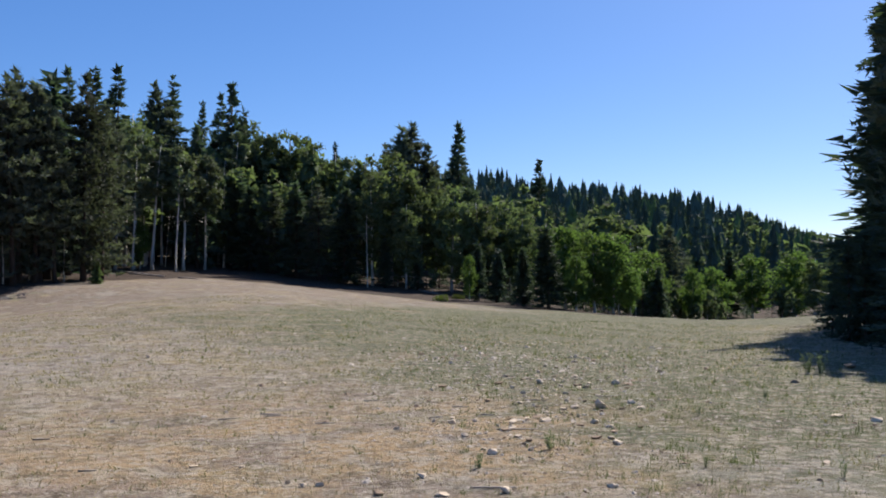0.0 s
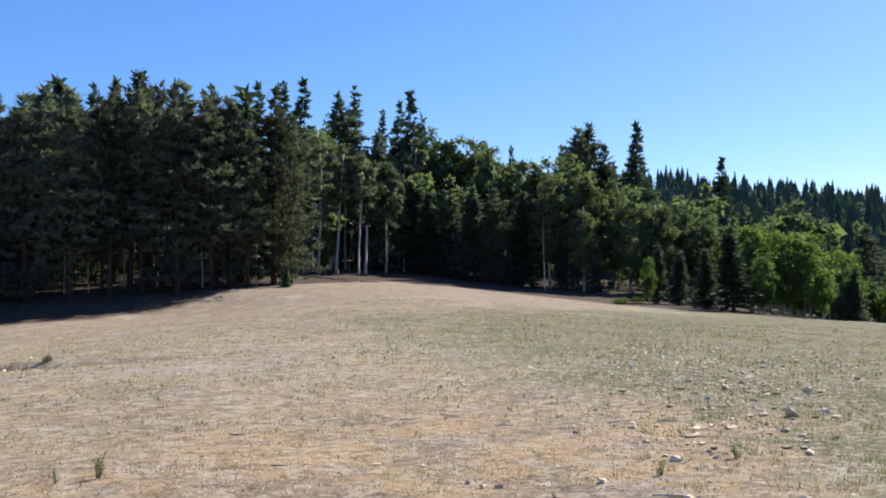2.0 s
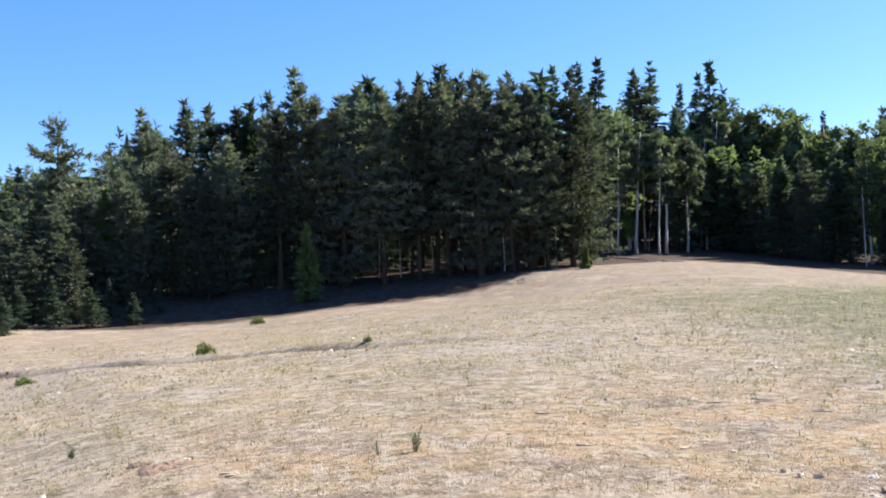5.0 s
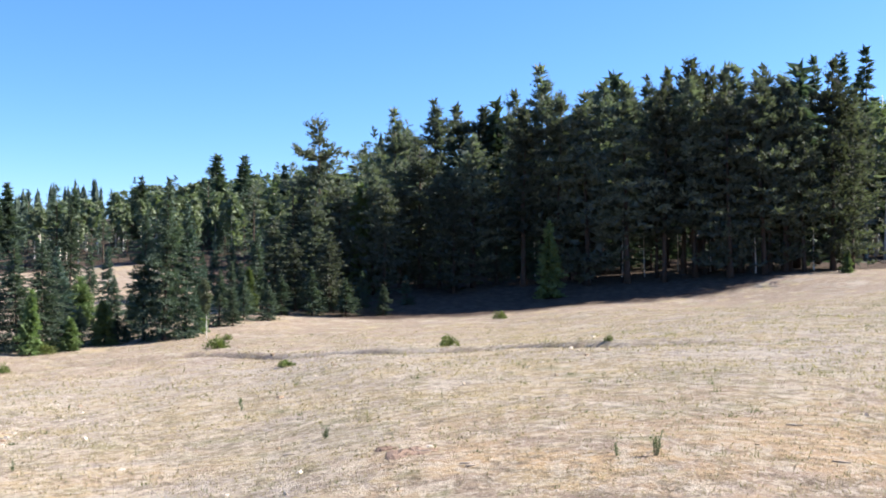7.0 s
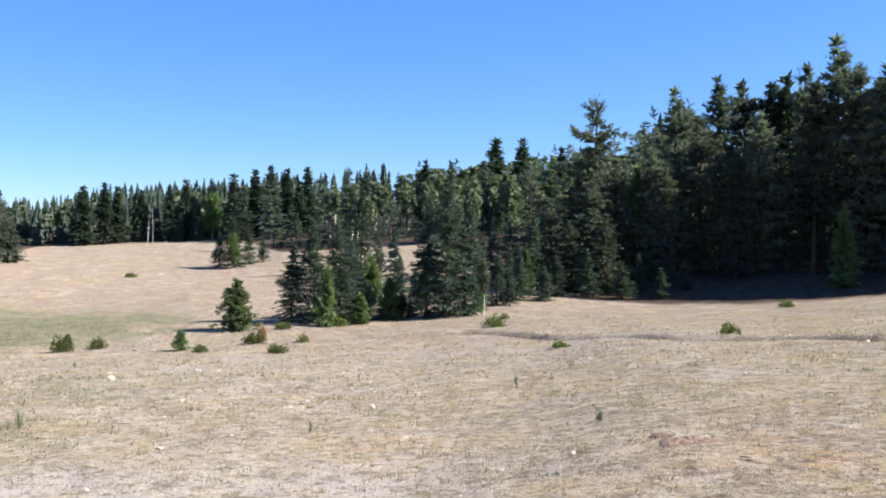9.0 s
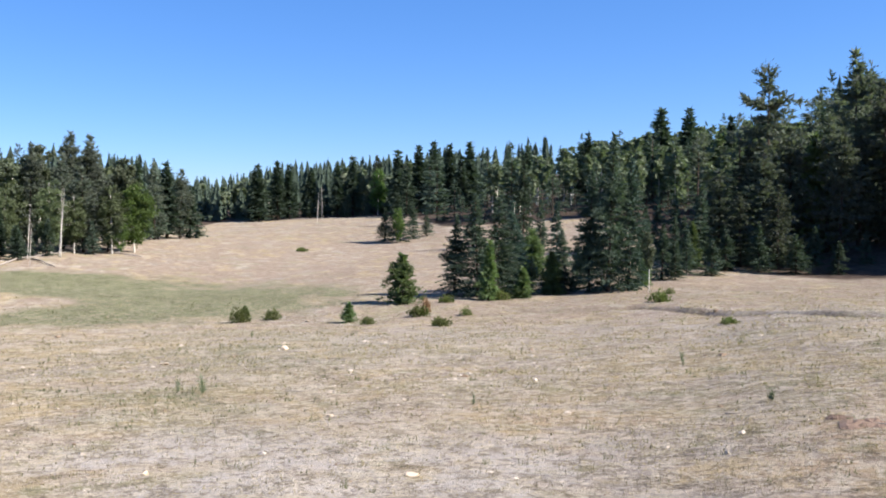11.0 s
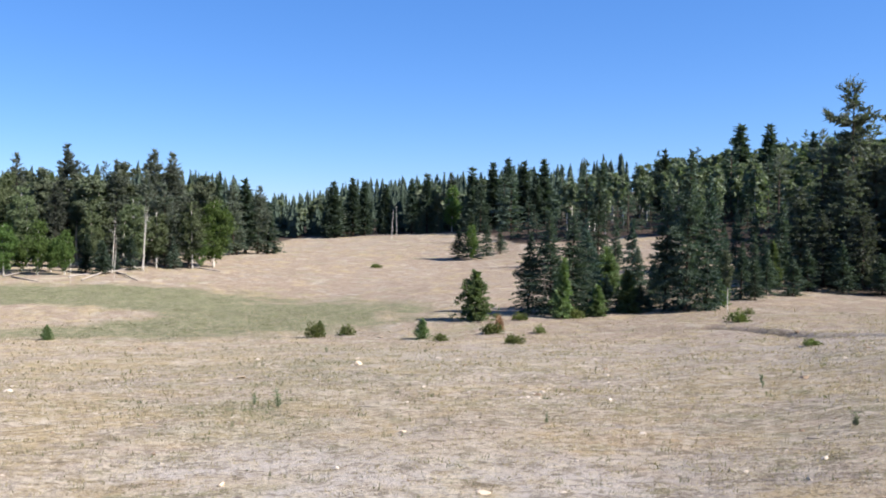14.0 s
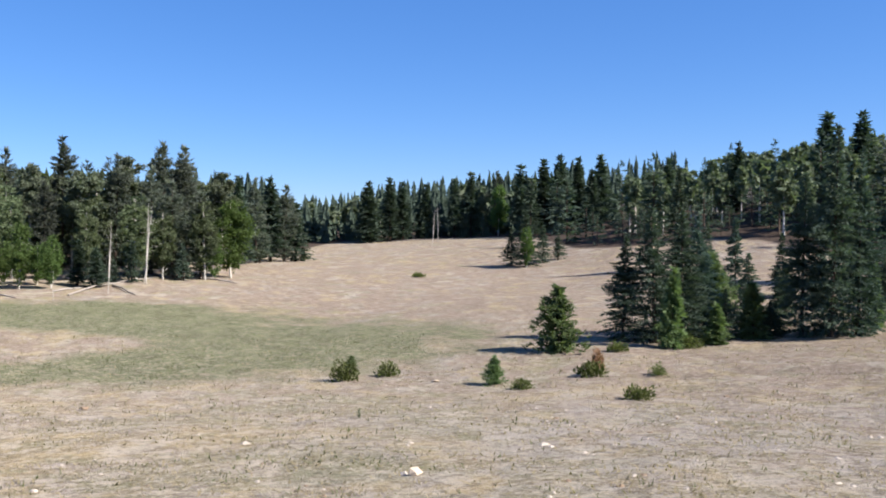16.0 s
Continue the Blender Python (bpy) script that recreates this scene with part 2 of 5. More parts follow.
def sward(b, r):
    g = lambda b0, bw, r0, rw: np.exp(-((b - b0) / bw) ** 2 - ((r - r0) / rw) ** 2)
    x, y = -np.sin(np.radians(b)) * r, np.cos(np.radians(b)) * r
    wob = np.sin(x * 0.23 + 1) * np.sin(y * 0.19 + x * 0.07) * 0.3
    green = (0.85 * g(96, 12, 52, 5) + 0.85 * g(83, 10, 45, 7) + 0.8 * g(95, 9, 39, 4) + 0.8 * g(-8, 13, 36, 14) + 0.25 * g(8, 14, 32, 8)
             + 0.8 * g(-13, 13, 62, 22) + 0.65 * g(-14, 14, 16, 8) + 0.5 * g(-1, 15, 24, 10) + 0.3 * g(-24, 10, 12, 6) + 0.12 * g(14, 14, 42, 9) + 0.2 * g(30, 12, 12, 4) + 0.35 * g(85, 10, 12, 3) + 0.35 * g(80, 8, 22, 6) - 1.1 * g(99, 8, 43, 3.6))
    bare = (0.5 * g(15, 18, 10, 4) + 0.4 * g(35, 14, 8, 3) + 1.0 * g(14, 16, 74, 20) + 0.75 * g(74, 14, 65, 22) + 0.5 * g(56, 11, 38, 13) + 0.5 * g(40, 20, 60, 14)
            + 0.8 * rut_mask(b) * np.exp(-((r - RUT_AT(b)) / 0.5) ** 2) + 0.4 * g(-18, 8, 9, 4) + 0.25 + 0.35 * np.clip((r - 26) / 16, 0, 1) * np.clip((b + 2) / 10, 0, 1))
    return np.clip(green * (1 + wob), 0, 1), np.clip(bare + wob * 0.4, 0, 1)


def mats_of_straw(b, r):
    """Where the thatch lies bleached, and where it is ochre over reddish earth."""
    g = lambda b0, bw, r0, rw: np.exp(-((b - b0) / bw) ** 2 - ((r - r0) / rw) ** 2)
    bleached = 0.95 * g(84, 14, 8.0, 2.4) + 0.8 * g(64, 9, 7.2, 1.6) + 0.6 * g(52, 9, 26, 7) + 0.5 * g(70, 10, 24, 6) + 0.5 * g(22, 10, 17, 4) + 0.5 * g(-20, 6, 8, 2)
    ochre = 0.95 * g(12, 17, 9.0, 3.6) + 0.8 * g(38, 12, 7.6, 2.2) + 0.45 * g(60, 10, 10.5, 2.2) + 0.9 * g(-3, 9, 9.5, 3) + 0.3 * g(80, 10, 13, 2.5)
    return np.clip(bleached, 0, 1), np.clip(ochre, 0, 1)


def ground_material():
    m = bpy.data.materials.new("dry_meadow_ground")
    m.use_nodes = True
    nodes, links = m.node_tree.nodes, m.node_tree.links
    bsdf = nodes["Principled BSDF"]
    bsdf.inputs["Roughness"].default_value = 0.95
    bsdf.inputs["Specular IOR Level"].default_value = 0.1
    bsdf.inputs["Diffuse Roughness"].default_value = 0.35
    co = nodes.new("ShaderNodeTexCoord")

    def noise_at(s, detail=6, rough=0.6):
        n = nodes.new("ShaderNodeTexNoise")
        n.inputs["Scale"].default_value, n.inputs["Detail"].default_value, n.inputs["Roughness"].default_value = s, detail, rough
        links.new(co.outputs["Object"], n.inputs["Vector"])
        return n.outputs[0]

    def mix(fac, a, b):
        n = nodes.new("ShaderNodeMix")
        n.data_type = "RGBA"
        for sock, val in ((n.inputs[0], fac), (n.inputs[6], a), (n.inputs[7], b)):
            if isinstance(val, tuple):
                sock.default_value = (*val, 1)
            else:
                links.new(val, sock)
        return n.outputs[2]

    def span(v, lo, hi):
        n = nodes.new("ShaderNodeMapRange")
        n.interpolation_type = "SMOOTHSTEP"
        links.new(v, n.inputs["Value"])
        n.inputs["From Min"].default_value, n.inputs["From Max"].default_value = lo, hi
        return n.outputs[0]

    def times(a, b):
        n = nodes.new("ShaderNodeMath")
        n.operation = "MULTIPLY"
        links.new(a, n.inputs[0])
        if isinstance(b, float):
            n.inputs[1].default_value = b
        else:
            links.new(b, n.inputs[1])
        return n.outputs[0]

    def plus(a, b):
        n = nodes.new("ShaderNodeMath")
        n.operation = "ADD"
        n.use_clamp = True
        links.new(a, n.inputs[0])
        links.new(b, n.inputs[1])
        return n.outputs[0]

    at = nodes.new("ShaderNodeAttribute")
    at.attribute_name = "cover"
    sep = nodes.new("ShaderNodeSeparateColor")
    links.new(at.outputs["Color"], sep.inputs[0])
    # the far slopes are grazed smooth, the near ground is tufted
    away = nodes.new("ShaderNodeVectorMath")
    away.operation = "LENGTH"
    links.new(co.outputs["Object"], away.inputs[0])
    near = nodes.new("ShaderNodeMapRange")
    links.new(away.outputs["Value"], near.inputs["Value"])
    near.inputs["From Min"].default_value, near.inputs["From Max"].default_value = 14, 60
    near.inputs["To Min"].default_value, near.inputs["To Max"].default_value = 1.35, 0.35
    near = near.outputs[0]
    straw = mix(span(noise_at(1.6, 6), 0.40, 0.60), (0.44, 0.345, 0.185), (0.62, 0.49, 0.275))
    earth = mix(span(noise_at(3.0), 0.40, 0.60), (0.35, 0.26, 0.19), (0.48, 0.37, 0.28))
    grey = mix(span(noise_at(2.4), 0.40, 0.60), (0.36, 0.315, 0.27), (0.55, 0.485, 0.42))
    green = mix(span(noise_at(1.1, 7, 0.65), 0.38, 0.62), (0.138, 0.165, 0.070), (0.235, 0.255, 0.118))
    # broad patches: grey matted thatch, bleached mats, yellow straw, olive regrowth, bare earth
    base = mix(times(span(noise_at(0.13, 6, 0.62), 0.45, 0.55), 0.75), straw, grey)
    base = mix(times(span(noise_at(0.42, 8, 0.66), 0.47, 0.55), 0.75), base, grey)
    base = mix(times(span(noise_at(0.75, 8, 0.68), 0.51, 0.57), 0.75), base, (0.64, 0.50, 0.26))
    base = mix(times(span(noise_at(0.27, 8, 0.66), 0.52, 0.58), 0.6), base, (0.33, 0.315, 0.165))
    base = mix(times(times(span(noise_at(1.25, 8, 0.7), 0.53, 0.60), 0.65), near), base, (0.33, 0.315, 0.17))
    base = mix(times(span(noise_at(0.55, 8, 0.68), 0.54, 0.60), 0.75), base, (0.68, 0.60, 0.48))
    base = mix(times(times(span(noise_at(2.1, 8, 0.7), 0.54, 0.60), 0.7), near), base, (0.72, 0.63, 0.49))
    bare_mask = times(span(plus(noise_at(0.95, 8, 0.7), times(sep.outputs[1], 0.07)), 0.50, 0.60), plus(sep.outputs[1], times(sep.outputs[1], 0.6)))
    base = mix(bare_mask, base, earth)
    gm = times(span(plus(times(noise_at(0.45, 9, 0.68), 0.9), times(sep.outputs[0], 0.46)), 0.50, 0.74), plus(sep.outputs[0], times(sep.outputs[0], 1.0)))
    base = mix(gm, base, green)
    tn = nodes.new("ShaderNodeAttribute")
    tn.attribute_name = "tint"
    hue = nodes.new("ShaderNodeSeparateColor")
    links.new(tn.outputs["Color"], hue.inputs[0])
    base = mix(times(span(noise_at(0.8, 8, 0.68), 0.42, 0.56), hue.outputs[1]), base, (0.66, 0.45, 0.225))
    base = mix(times(span(noise_at(0.9, 8, 0.68), 0.44, 0.56), hue.outputs[0]), base, (0.66, 0.61, 0.55))
    # tussocks and trodden mats, then blades, thatch and dark gaps
    base = mix(times(times(span(noise_at(2.6, 6, 0.7), 0.53, 0.59), 0.42), near), base, (0.21, 0.165, 0.10))
    base = mix(times(times(span(noise_at(3.9, 6, 0.7), 0.53, 0.59), 0.45), near), base, (0.76, 0.66, 0.48))
    base = mix(times(times(span(noise_at(6.5, 4, 0.65), 0.54, 0.60), 0.45), near), base, (0.17, 0.13, 0.085))
    base = mix(times(times(span(noise_at(8.0, 4, 0.65), 0.55, 0.61), 0.45), near), base, (0.78, 0.69, 0.53))
    base = mix(times(span(noise_at(24.0, 4, 0.7), 0.55, 0.62), 0.42), base, (0.115, 0.085, 0.055))
    base = mix(times(span(noise_at(30.0, 3, 0.7), 0.54, 0.60), 0.42), base, (0.86, 0.76, 0.58))
    # needle duff, darkened further to hold the shade below the stand
    shaded_duff = mix(span(noise_at(2.5, 8), 0.4, 0.65), (0.066, 0.044, 0.034), (0.135, 0.094, 0.07))
    base = mix(times(span(plus(times(sep.outputs[2], 0.75), times(noise_at(0.5, 6, 0.65), 0.5)), 0.42, 0.72), 0.92), base, shaded_duff)
    base = mix(times(at.outputs["Alpha"], span(noise_at(0.7, 6, 0.7), 0.28, 0.42)), base, (0.085, 0.06, 0.042))
    tone = nodes.new("ShaderNodeHueSaturation")
    tone.inputs["Saturation"].default_value, tone.inputs["Value"].default_value = 0.95, 0.50
    tone.inputs["Hue"].default_value = 0.501
    links.new(base, tone.inputs["Color"])
    links.new(tone.outputs[0], bsdf.inputs["Base Color"])
    bump = nodes.new("ShaderNodeBump")
    bump.inputs["Strength"].default_value, bump.inputs["Distance"].default_value = 0.9, 0.05
    links.new(plus(times(noise_at(22.0, 6), 0.6), times(noise_at(75.0, 3), 0.4)), bump.inputs["Height"])
    links.new(bump.outputs[0], bsdf.inputs["Normal"])
    return m


GROUND = ground_material()
ground_sheet()


# ---- plants: shapes ----
def unit(v):
    return v / np.maximum(np.linalg.norm(v, axis=-1, keepdims=True), 1e-9)


def cards(c, d, n, ln, wd):
    """Folded kite-shaped sprays from c along d, facing n."""
    s = unit(np.cross(d, n))
    n = unit(np.cross(s, d))
    ln, wd = np.asarray(ln)[:, None], np.asarray(wd)[:, None]
    v = np.stack([c, c + d * ln * 0.5 + s * wd * 0.5 - n * wd * 0.18, c + d * ln, c + d * ln * 0.5 - s * wd * 0.5 - n * wd * 0.18], 1)
    return v.reshape(-1, 3), np.arange(len(c) * 4).reshape(-1, 4)


def tufts(c, d, n, ln, wd):
    """Slim pointed needle tufts from c along d."""
    s = unit(np.cross(d, n))
    ln, wd = np.asarray(ln)[:, None], np.asarray(wd)[:, None]
    v = np.stack([c - s * wd * 0.5, c + s * wd * 0.5, c + d * ln], 1)
    return v.reshape(-1, 3), np.arange(len(c) * 3).reshape(-1, 3)


def tube(points, radii, sides=7):
    """A tapered limb through points."""
    p = np.asarray(points, float)
    d = unit(np.gradient(p, axis=0))
    ref = np.where(np.abs(d[:, 2:3]) > 0.9, [[1, 0, 0]], [[0, 0, 1]])
    a = unit(np.cross(d, ref))
    b = np.cross(d, a)
    th = np.linspace(0, 2 * np.pi, sides, endpoint=False)
    ring = p[:, None] + np.asarray(radii)[:, None, None] * (a[:, None] * np.cos(th)[None, :, None] + b[:, None] * np.sin(th)[None, :, None])
    v = ring.reshape(-1, 3)
    f = []
    for i in range(len(p) - 1):
        for k in range(sides):
            k2 = (k + 1) % sides
            f.append([i * sides + k, i * sides + k2, (i + 1) * sides + k2, (i + 1) * sides + k])
    f.append(list(range(sides))[::-1])
    f.append([(len(p) - 1) * sides + k for k in range(sides)])
    return v, f


def merge(pieces):
    vs, fs, o = [], [], 0
    for v, f in pieces:
        vs.append(np.asarray(v))
        fs += [[q + o for q in face] for face in (f if isinstance(f, list) else f.tolist())]
        o += len(v)
    return np.vstack(vs), fs


def rand_dirs(rng, n):
    return unit(rng.normal(size=(n, 3)))


def trunk_shape(rng, h, r0, lean=0.02, top=0.94, limbs=0, limb_len=0.5, low=0.08, high=0.4, sides=7):
    k = 9
    zz = np.linspace(-0.02 * h - 0.1, h * top, k)
    off = np.cumsum(rng.normal(0, lean * h / k, (k, 2)), axis=0)
    off -= off[0]
    pts = np.column_stack([off, zz])
    s = np.clip(zz / h, 0, 1)
    rad = r0 * (1 - 0.93 * s) + r0 * 0.45 * np.exp(-np.clip(zz, 0, None) / (0.02 * h))
    pieces = [tube(pts, rad, sides)]
    for _ in range(limbs):
        z = h * rng.uniform(low, high)
        a = rng.uniform(0, 2 * np.pi)
        base = np.array([np.interp(z, zz, off[:, 0]), np.interp(z, zz, off[:, 1]), z])
        L = limb_len * rng.uniform(0.4, 1)
        out = np.array([np.cos(a), np.sin(a), rng.uniform(-0.25, 0.35)])
        pieces.append(tube([base, base + out * L * 0.5 + [0, 0, -0.04 * L], base + out * L], [r0 * 0.16, r0 * 0.1, r0 * 0.03], 4))
    return merge(pieces), (zz, off)


def conifer_crown(rng, h, r, start, shape, nb, per, leaf, droop=-0.12, clump=0.0, ragged=0.2, core=True):
    """Foliage along branches. shape(s) gives the outline, s from 0 at the crown's foot to 1 at its top.
    Where clump is high the needles stand in bottle-brush tufts, else in flat hanging sprays."""
    s = np.sort(np.clip(rng.random(nb) ** 0.82, 0, 0.985))
    az = np.arange(nb) * 2.39996 + rng.normal(0, 0.5, nb)
    lop = rng.uniform(0, 6.28, 3)
    lobe = 1 + ragged * (0.7 * np.sin(az + lop[0] + s * 5) + 0.6 * np.sin(az * 2 + lop[1] + s * 19) + rng.normal(0, 0.7, nb))
    L = r * shape(s) * np.clip(lobe, 0.35, 1.5) + 0.006 * h
    z = h * (start + (1 - start) * s) - 0.12 * L * (s > 0.8)
    slope = droop * (1 - s) + (0.25 if clump > 0.25 else 0.1) * s + 0.6 * np.clip((s - 0.85) / 0.15, 0, 1) + rng.normal(0, 0.14, nb)
    out = unit(np.stack([np.cos(az), np.sin(az), slope], -1))
    side = np.stack([-np.sin(az), np.cos(az), 0 * az], -1)
    base = np.stack([0 * z, 0 * z, z], -1)
    full = np.clip(L / (0.5 * r), 0.14, 1)

    def along(t):
        pos = base[:, None] + out[:, None] * (L[:, None] * t)[..., None]
        pos[..., 2] += (0.10 if clump > 0.25 else -0.10) * (L[:, None] * t**2) * (1 - s[:, None])
        return pos

    def shown(n):
        return (rng.random((nb, n)) < np.maximum(full, 0.55)[:, None]).ravel()

    pieces = []
    if clump > 0.25:
        q, m = max(1, per // 8), 8
        t = rng.random((nb, q)) ** 0.55
        t[:, 0] = 0.95
        fan = rng.normal(0, 1, (nb, q, 1)) * (0.22 * L[:, None, None] * (1 - 0.55 * t[..., None]))
        pos = along(t) + side[:, None] * fan + rng.normal(0, 0.22 * leaf, (nb, q, 3))
        top = np.clip((s - 0.78) / 0.2, 0, 1)[:, None, None]
        head = unit(np.array([0, 0, 0.55]) * top + out[:, None] * 0.8 + side[:, None] * np.sign(fan) * rng.uniform(0, 0.8, (nb, q, 1)) + np.array([0, 0, 0.45]) + rng.normal(0, 0.25, (nb, q, 3)))
        d = unit(head[:, :, None] * 0.75 + rng.normal(0, 0.62, (nb, q, m, 3)))
        p = np.repeat(pos[:, :, None], m, 2) + head[:, :, None] * (leaf * rng.uniform(-0.6, 0.7, (nb, q, m, 1)))
        size = np.repeat((leaf * (0.42 + 0.58 * full) * (1 - 0.55 * top[:, 0, 0]))[:, None, None], q, 1) * rng.uniform(0.65, 1.25, (nb, q, m))
        keep = np.repeat(shown(q), m)
        n = rand_dirs(rng, nb * q * m)
        pieces.append(tufts(p.reshape(-1, 3)[keep], d.reshape(-1, 3)[keep], n[keep], size.ravel()[keep] * 1.1, size.ravel()[keep] * 0.40))
    else:
        t = rng.random((nb, per)) ** 0.6
        t[:, 0] = 0.97
        fan = rng.normal(0, 1, (nb, per, 1)) * (0.24 * L[:, None, None] * (1.05 - 0.8 * t[..., None]))
        pos = along(t) + side[:, None] * fan + rng.normal(0, 0.22 * leaf, (nb, per, 3)) * full[:, None, None]
        d = unit(out[:, None] * 0.9 + side[:, None] * np.sign(fan) * rng.uniform(0, 1.0, (nb, per, 1)) + rng.normal(0, 0.22, (nb, per, 3)) + np.array([0, 0, 1.0]) * (np.clip((s - 0.8) / 0.2, 0, 1)[:, None, None] * 1.0 + 0.06))
        n = unit(np.array([0, 0, 0.8]) + out[:, None] * 0.7 + rng.normal(0, 0.7, (nb, per, 3)))
        size = leaf * rng.uniform(0.65, 1.3, (nb, per)) * (0.24 + 0.76 * full[:, None])
        keep = shown(per)
        pieces.append(tufts(pos.reshape(-1, 3)[keep], d.reshape(-1, 3)[keep], n.reshape(-1, 3)[keep], size.ravel()[keep] * 1.35, size.ravel()[keep] * 0.40))
    # the leader and its last short shoots
    k = 16 if core else 6
    zz = h * (start + (1 - start) * rng.uniform(0.93, 1.0, k))
    d = unit(np.column_stack([rng.normal(0, 0.24, (k, 2)), np.full(k, 1.0)]))
    pieces.append(tufts(np.column_stack([rng.normal(0, 0.004 * h, (k, 2)), zz - 0.8 * leaf]), d, rand_dirs(rng, k), np.full(k, leaf * 0.9), np.full(k, leaf * 0.28)))
    if core:
        m = 3 if clump > 0.25 else 5
        t = rng.uniform(0.05, 0.45 if clump > 0.25 else 0.72, (nb, m))
        pos = along(t)
        keep = (rng.random((nb, m)) < np.clip(full * 1.3, 0, 1)[:, None]).ravel()
        d = unit(out[:, None] + rng.normal(0, 0.5, (nb, m, 3)))
        pieces.append(tufts(pos.reshape(-1, 3)[keep], d.reshape(-1, 3)[keep], rand_dirs(rng, nb * m)[keep], np.full(keep.sum(), leaf * 2.2), np.full(keep.sum(), leaf * 1.4)))
    vs, fs, o = [], [], 0
    for v, f in pieces:
        vs.append(v)
        fs.append(f + o)
        o += len(v)
    return np.vstack(vs), np.vstack(fs)


def far_conifer(rng, h, r, start, shape):
    """A coarse conifer for the far hills: a close body of ragged skirts under loose sprays."""
    vs, fs, o = [], [], 0
    tiers, sides = 8, 10
    for k in range(tiers):
        s = max(0.0, (k + rng.uniform(-0.2, 0.2)) / tiers * 0.94)
        z0 = h * (start + (1 - start) * s)
        z1 = h * min(1.0, start + (1 - start) * (s + 0.26))
        th = np.linspace(0, 2 * np.pi, sides, endpoint=False) + rng.uniform(0, 1)
        rad = (r * float(shape(np.array(s))) + 0.01 * h) * rng.uniform(0.6, 1.15, sides) * np.where(np.arange(sides) % 2, 1.0, 0.6)
        rim = np.stack([np.cos(th) * rad, np.sin(th) * rad, z0 + rng.uniform(-0.03, 0.03, sides) * h - 0.12 * rad], -1)
        vs += [rim, [[rng.normal(0, 0.02 * r), rng.normal(0, 0.02 * r), z1]]]
        fs += [[o + q, o + (q + 1) % sides, o + sides] for q in range(sides)]
        o += sides + 1
    v, f = conifer_crown(rng, h, r, start, shape, 36, 4, h * 0.05, clump=0.1, ragged=0.22, core=False)
    return np.vstack(vs + [v]), fs + (f + o).tolist()


def leaf_crown(rng, h, r, start, nclump, per, leaf, squat=0.5):
    """Leaf clumps round an airy oval crown."""
    u = rand_dirs(rng, nclump) * (rng.random((nclump, 1)) ** 0.4)
    mid = h * (start + (1 - start) * squat)
    half = h * (1 - start) * 0.5
    c = u * np.array([r, r, half]) * 0.85
    c[:, 2] = np.where(c[:, 2] > 0, c[:, 2] * (1 - squat) * 2, c[:, 2] * squat * 2) + mid
    c[:, :2] *= np.clip(1.15 - 0.35 * np.abs((c[:, 2:3] - mid) / half), 0.5, 1.2)
    size = r * rng.uniform(0.22, 0.36, nclump)
    off = rand_dirs(rng, nclump * per).reshape(nclump, per, 3) * (rng.random((nclump, per, 1)) ** 0.5)
    p = c[:, None] + off * size[:, None, None] * np.array([1, 1, 0.8])
    d = unit(rng.normal(size=p.shape) + np.array([0, 0, -0.3]))
    n = unit(rng.normal(size=p.shape) + off * 0.7 + np.array([0, 0, 0.4]))
    ln = leaf * rng.uniform(0.6, 1.3, p.shape[:2])
    # a few broad dark leaves close the heart of each clump
    ln[:, :4] *= 2.4
    p[:, :4] = c[:, None] * np.array([0.85, 0.85, 1]) + (p[:, :4] - c[:, None]) * 0.5
    return tufts(p.reshape(-1, 3), d.reshape(-1, 3), n.reshape(-1, 3), ln.ravel() * 1.1, ln.ravel() * 1.05)


SHAPES = {
    "spruce": lambda s: (1 - s) ** 0.95 * np.clip(0.66 + s * 2.2, 0, 1) * (0.93 + 0.07 * np.sin(s * 30)),
    "pine": lambda s: np.clip(1 - s, 0, 1) ** 0.62 * np.clip(0.55 + s * 2.2, 0, 1) * (0.92 + 0.08 * np.sin(s * 25)) * 1.12,
    "bush": lambda s: np.clip(1 - s, 0, 1) ** 0.72 * np.clip(0.72 + s * 2, 0, 1) * (0.93 + 0.07 * np.sin(s * 22)),
    "ragged": lambda s: np.clip(1 - s, 0, 1) ** 0.45 * (0.72 + 0.28 * np.sin(s * 26 + 1)) * np.clip(0.6 + s * 2, 0, 1),
    "tiered": lambda s: (1 - s) ** 0.75 * (0.82 + 0.18 * np.sin(s * 34)) * np.clip(0.6 + s * 3, 0, 1),
    "narrow": lambda s: (1 - s) ** 0.95 * np.clip(0.65 + s * 3, 0, 1) * (0.92 + 0.08 * np.sin(s * 40)),
}

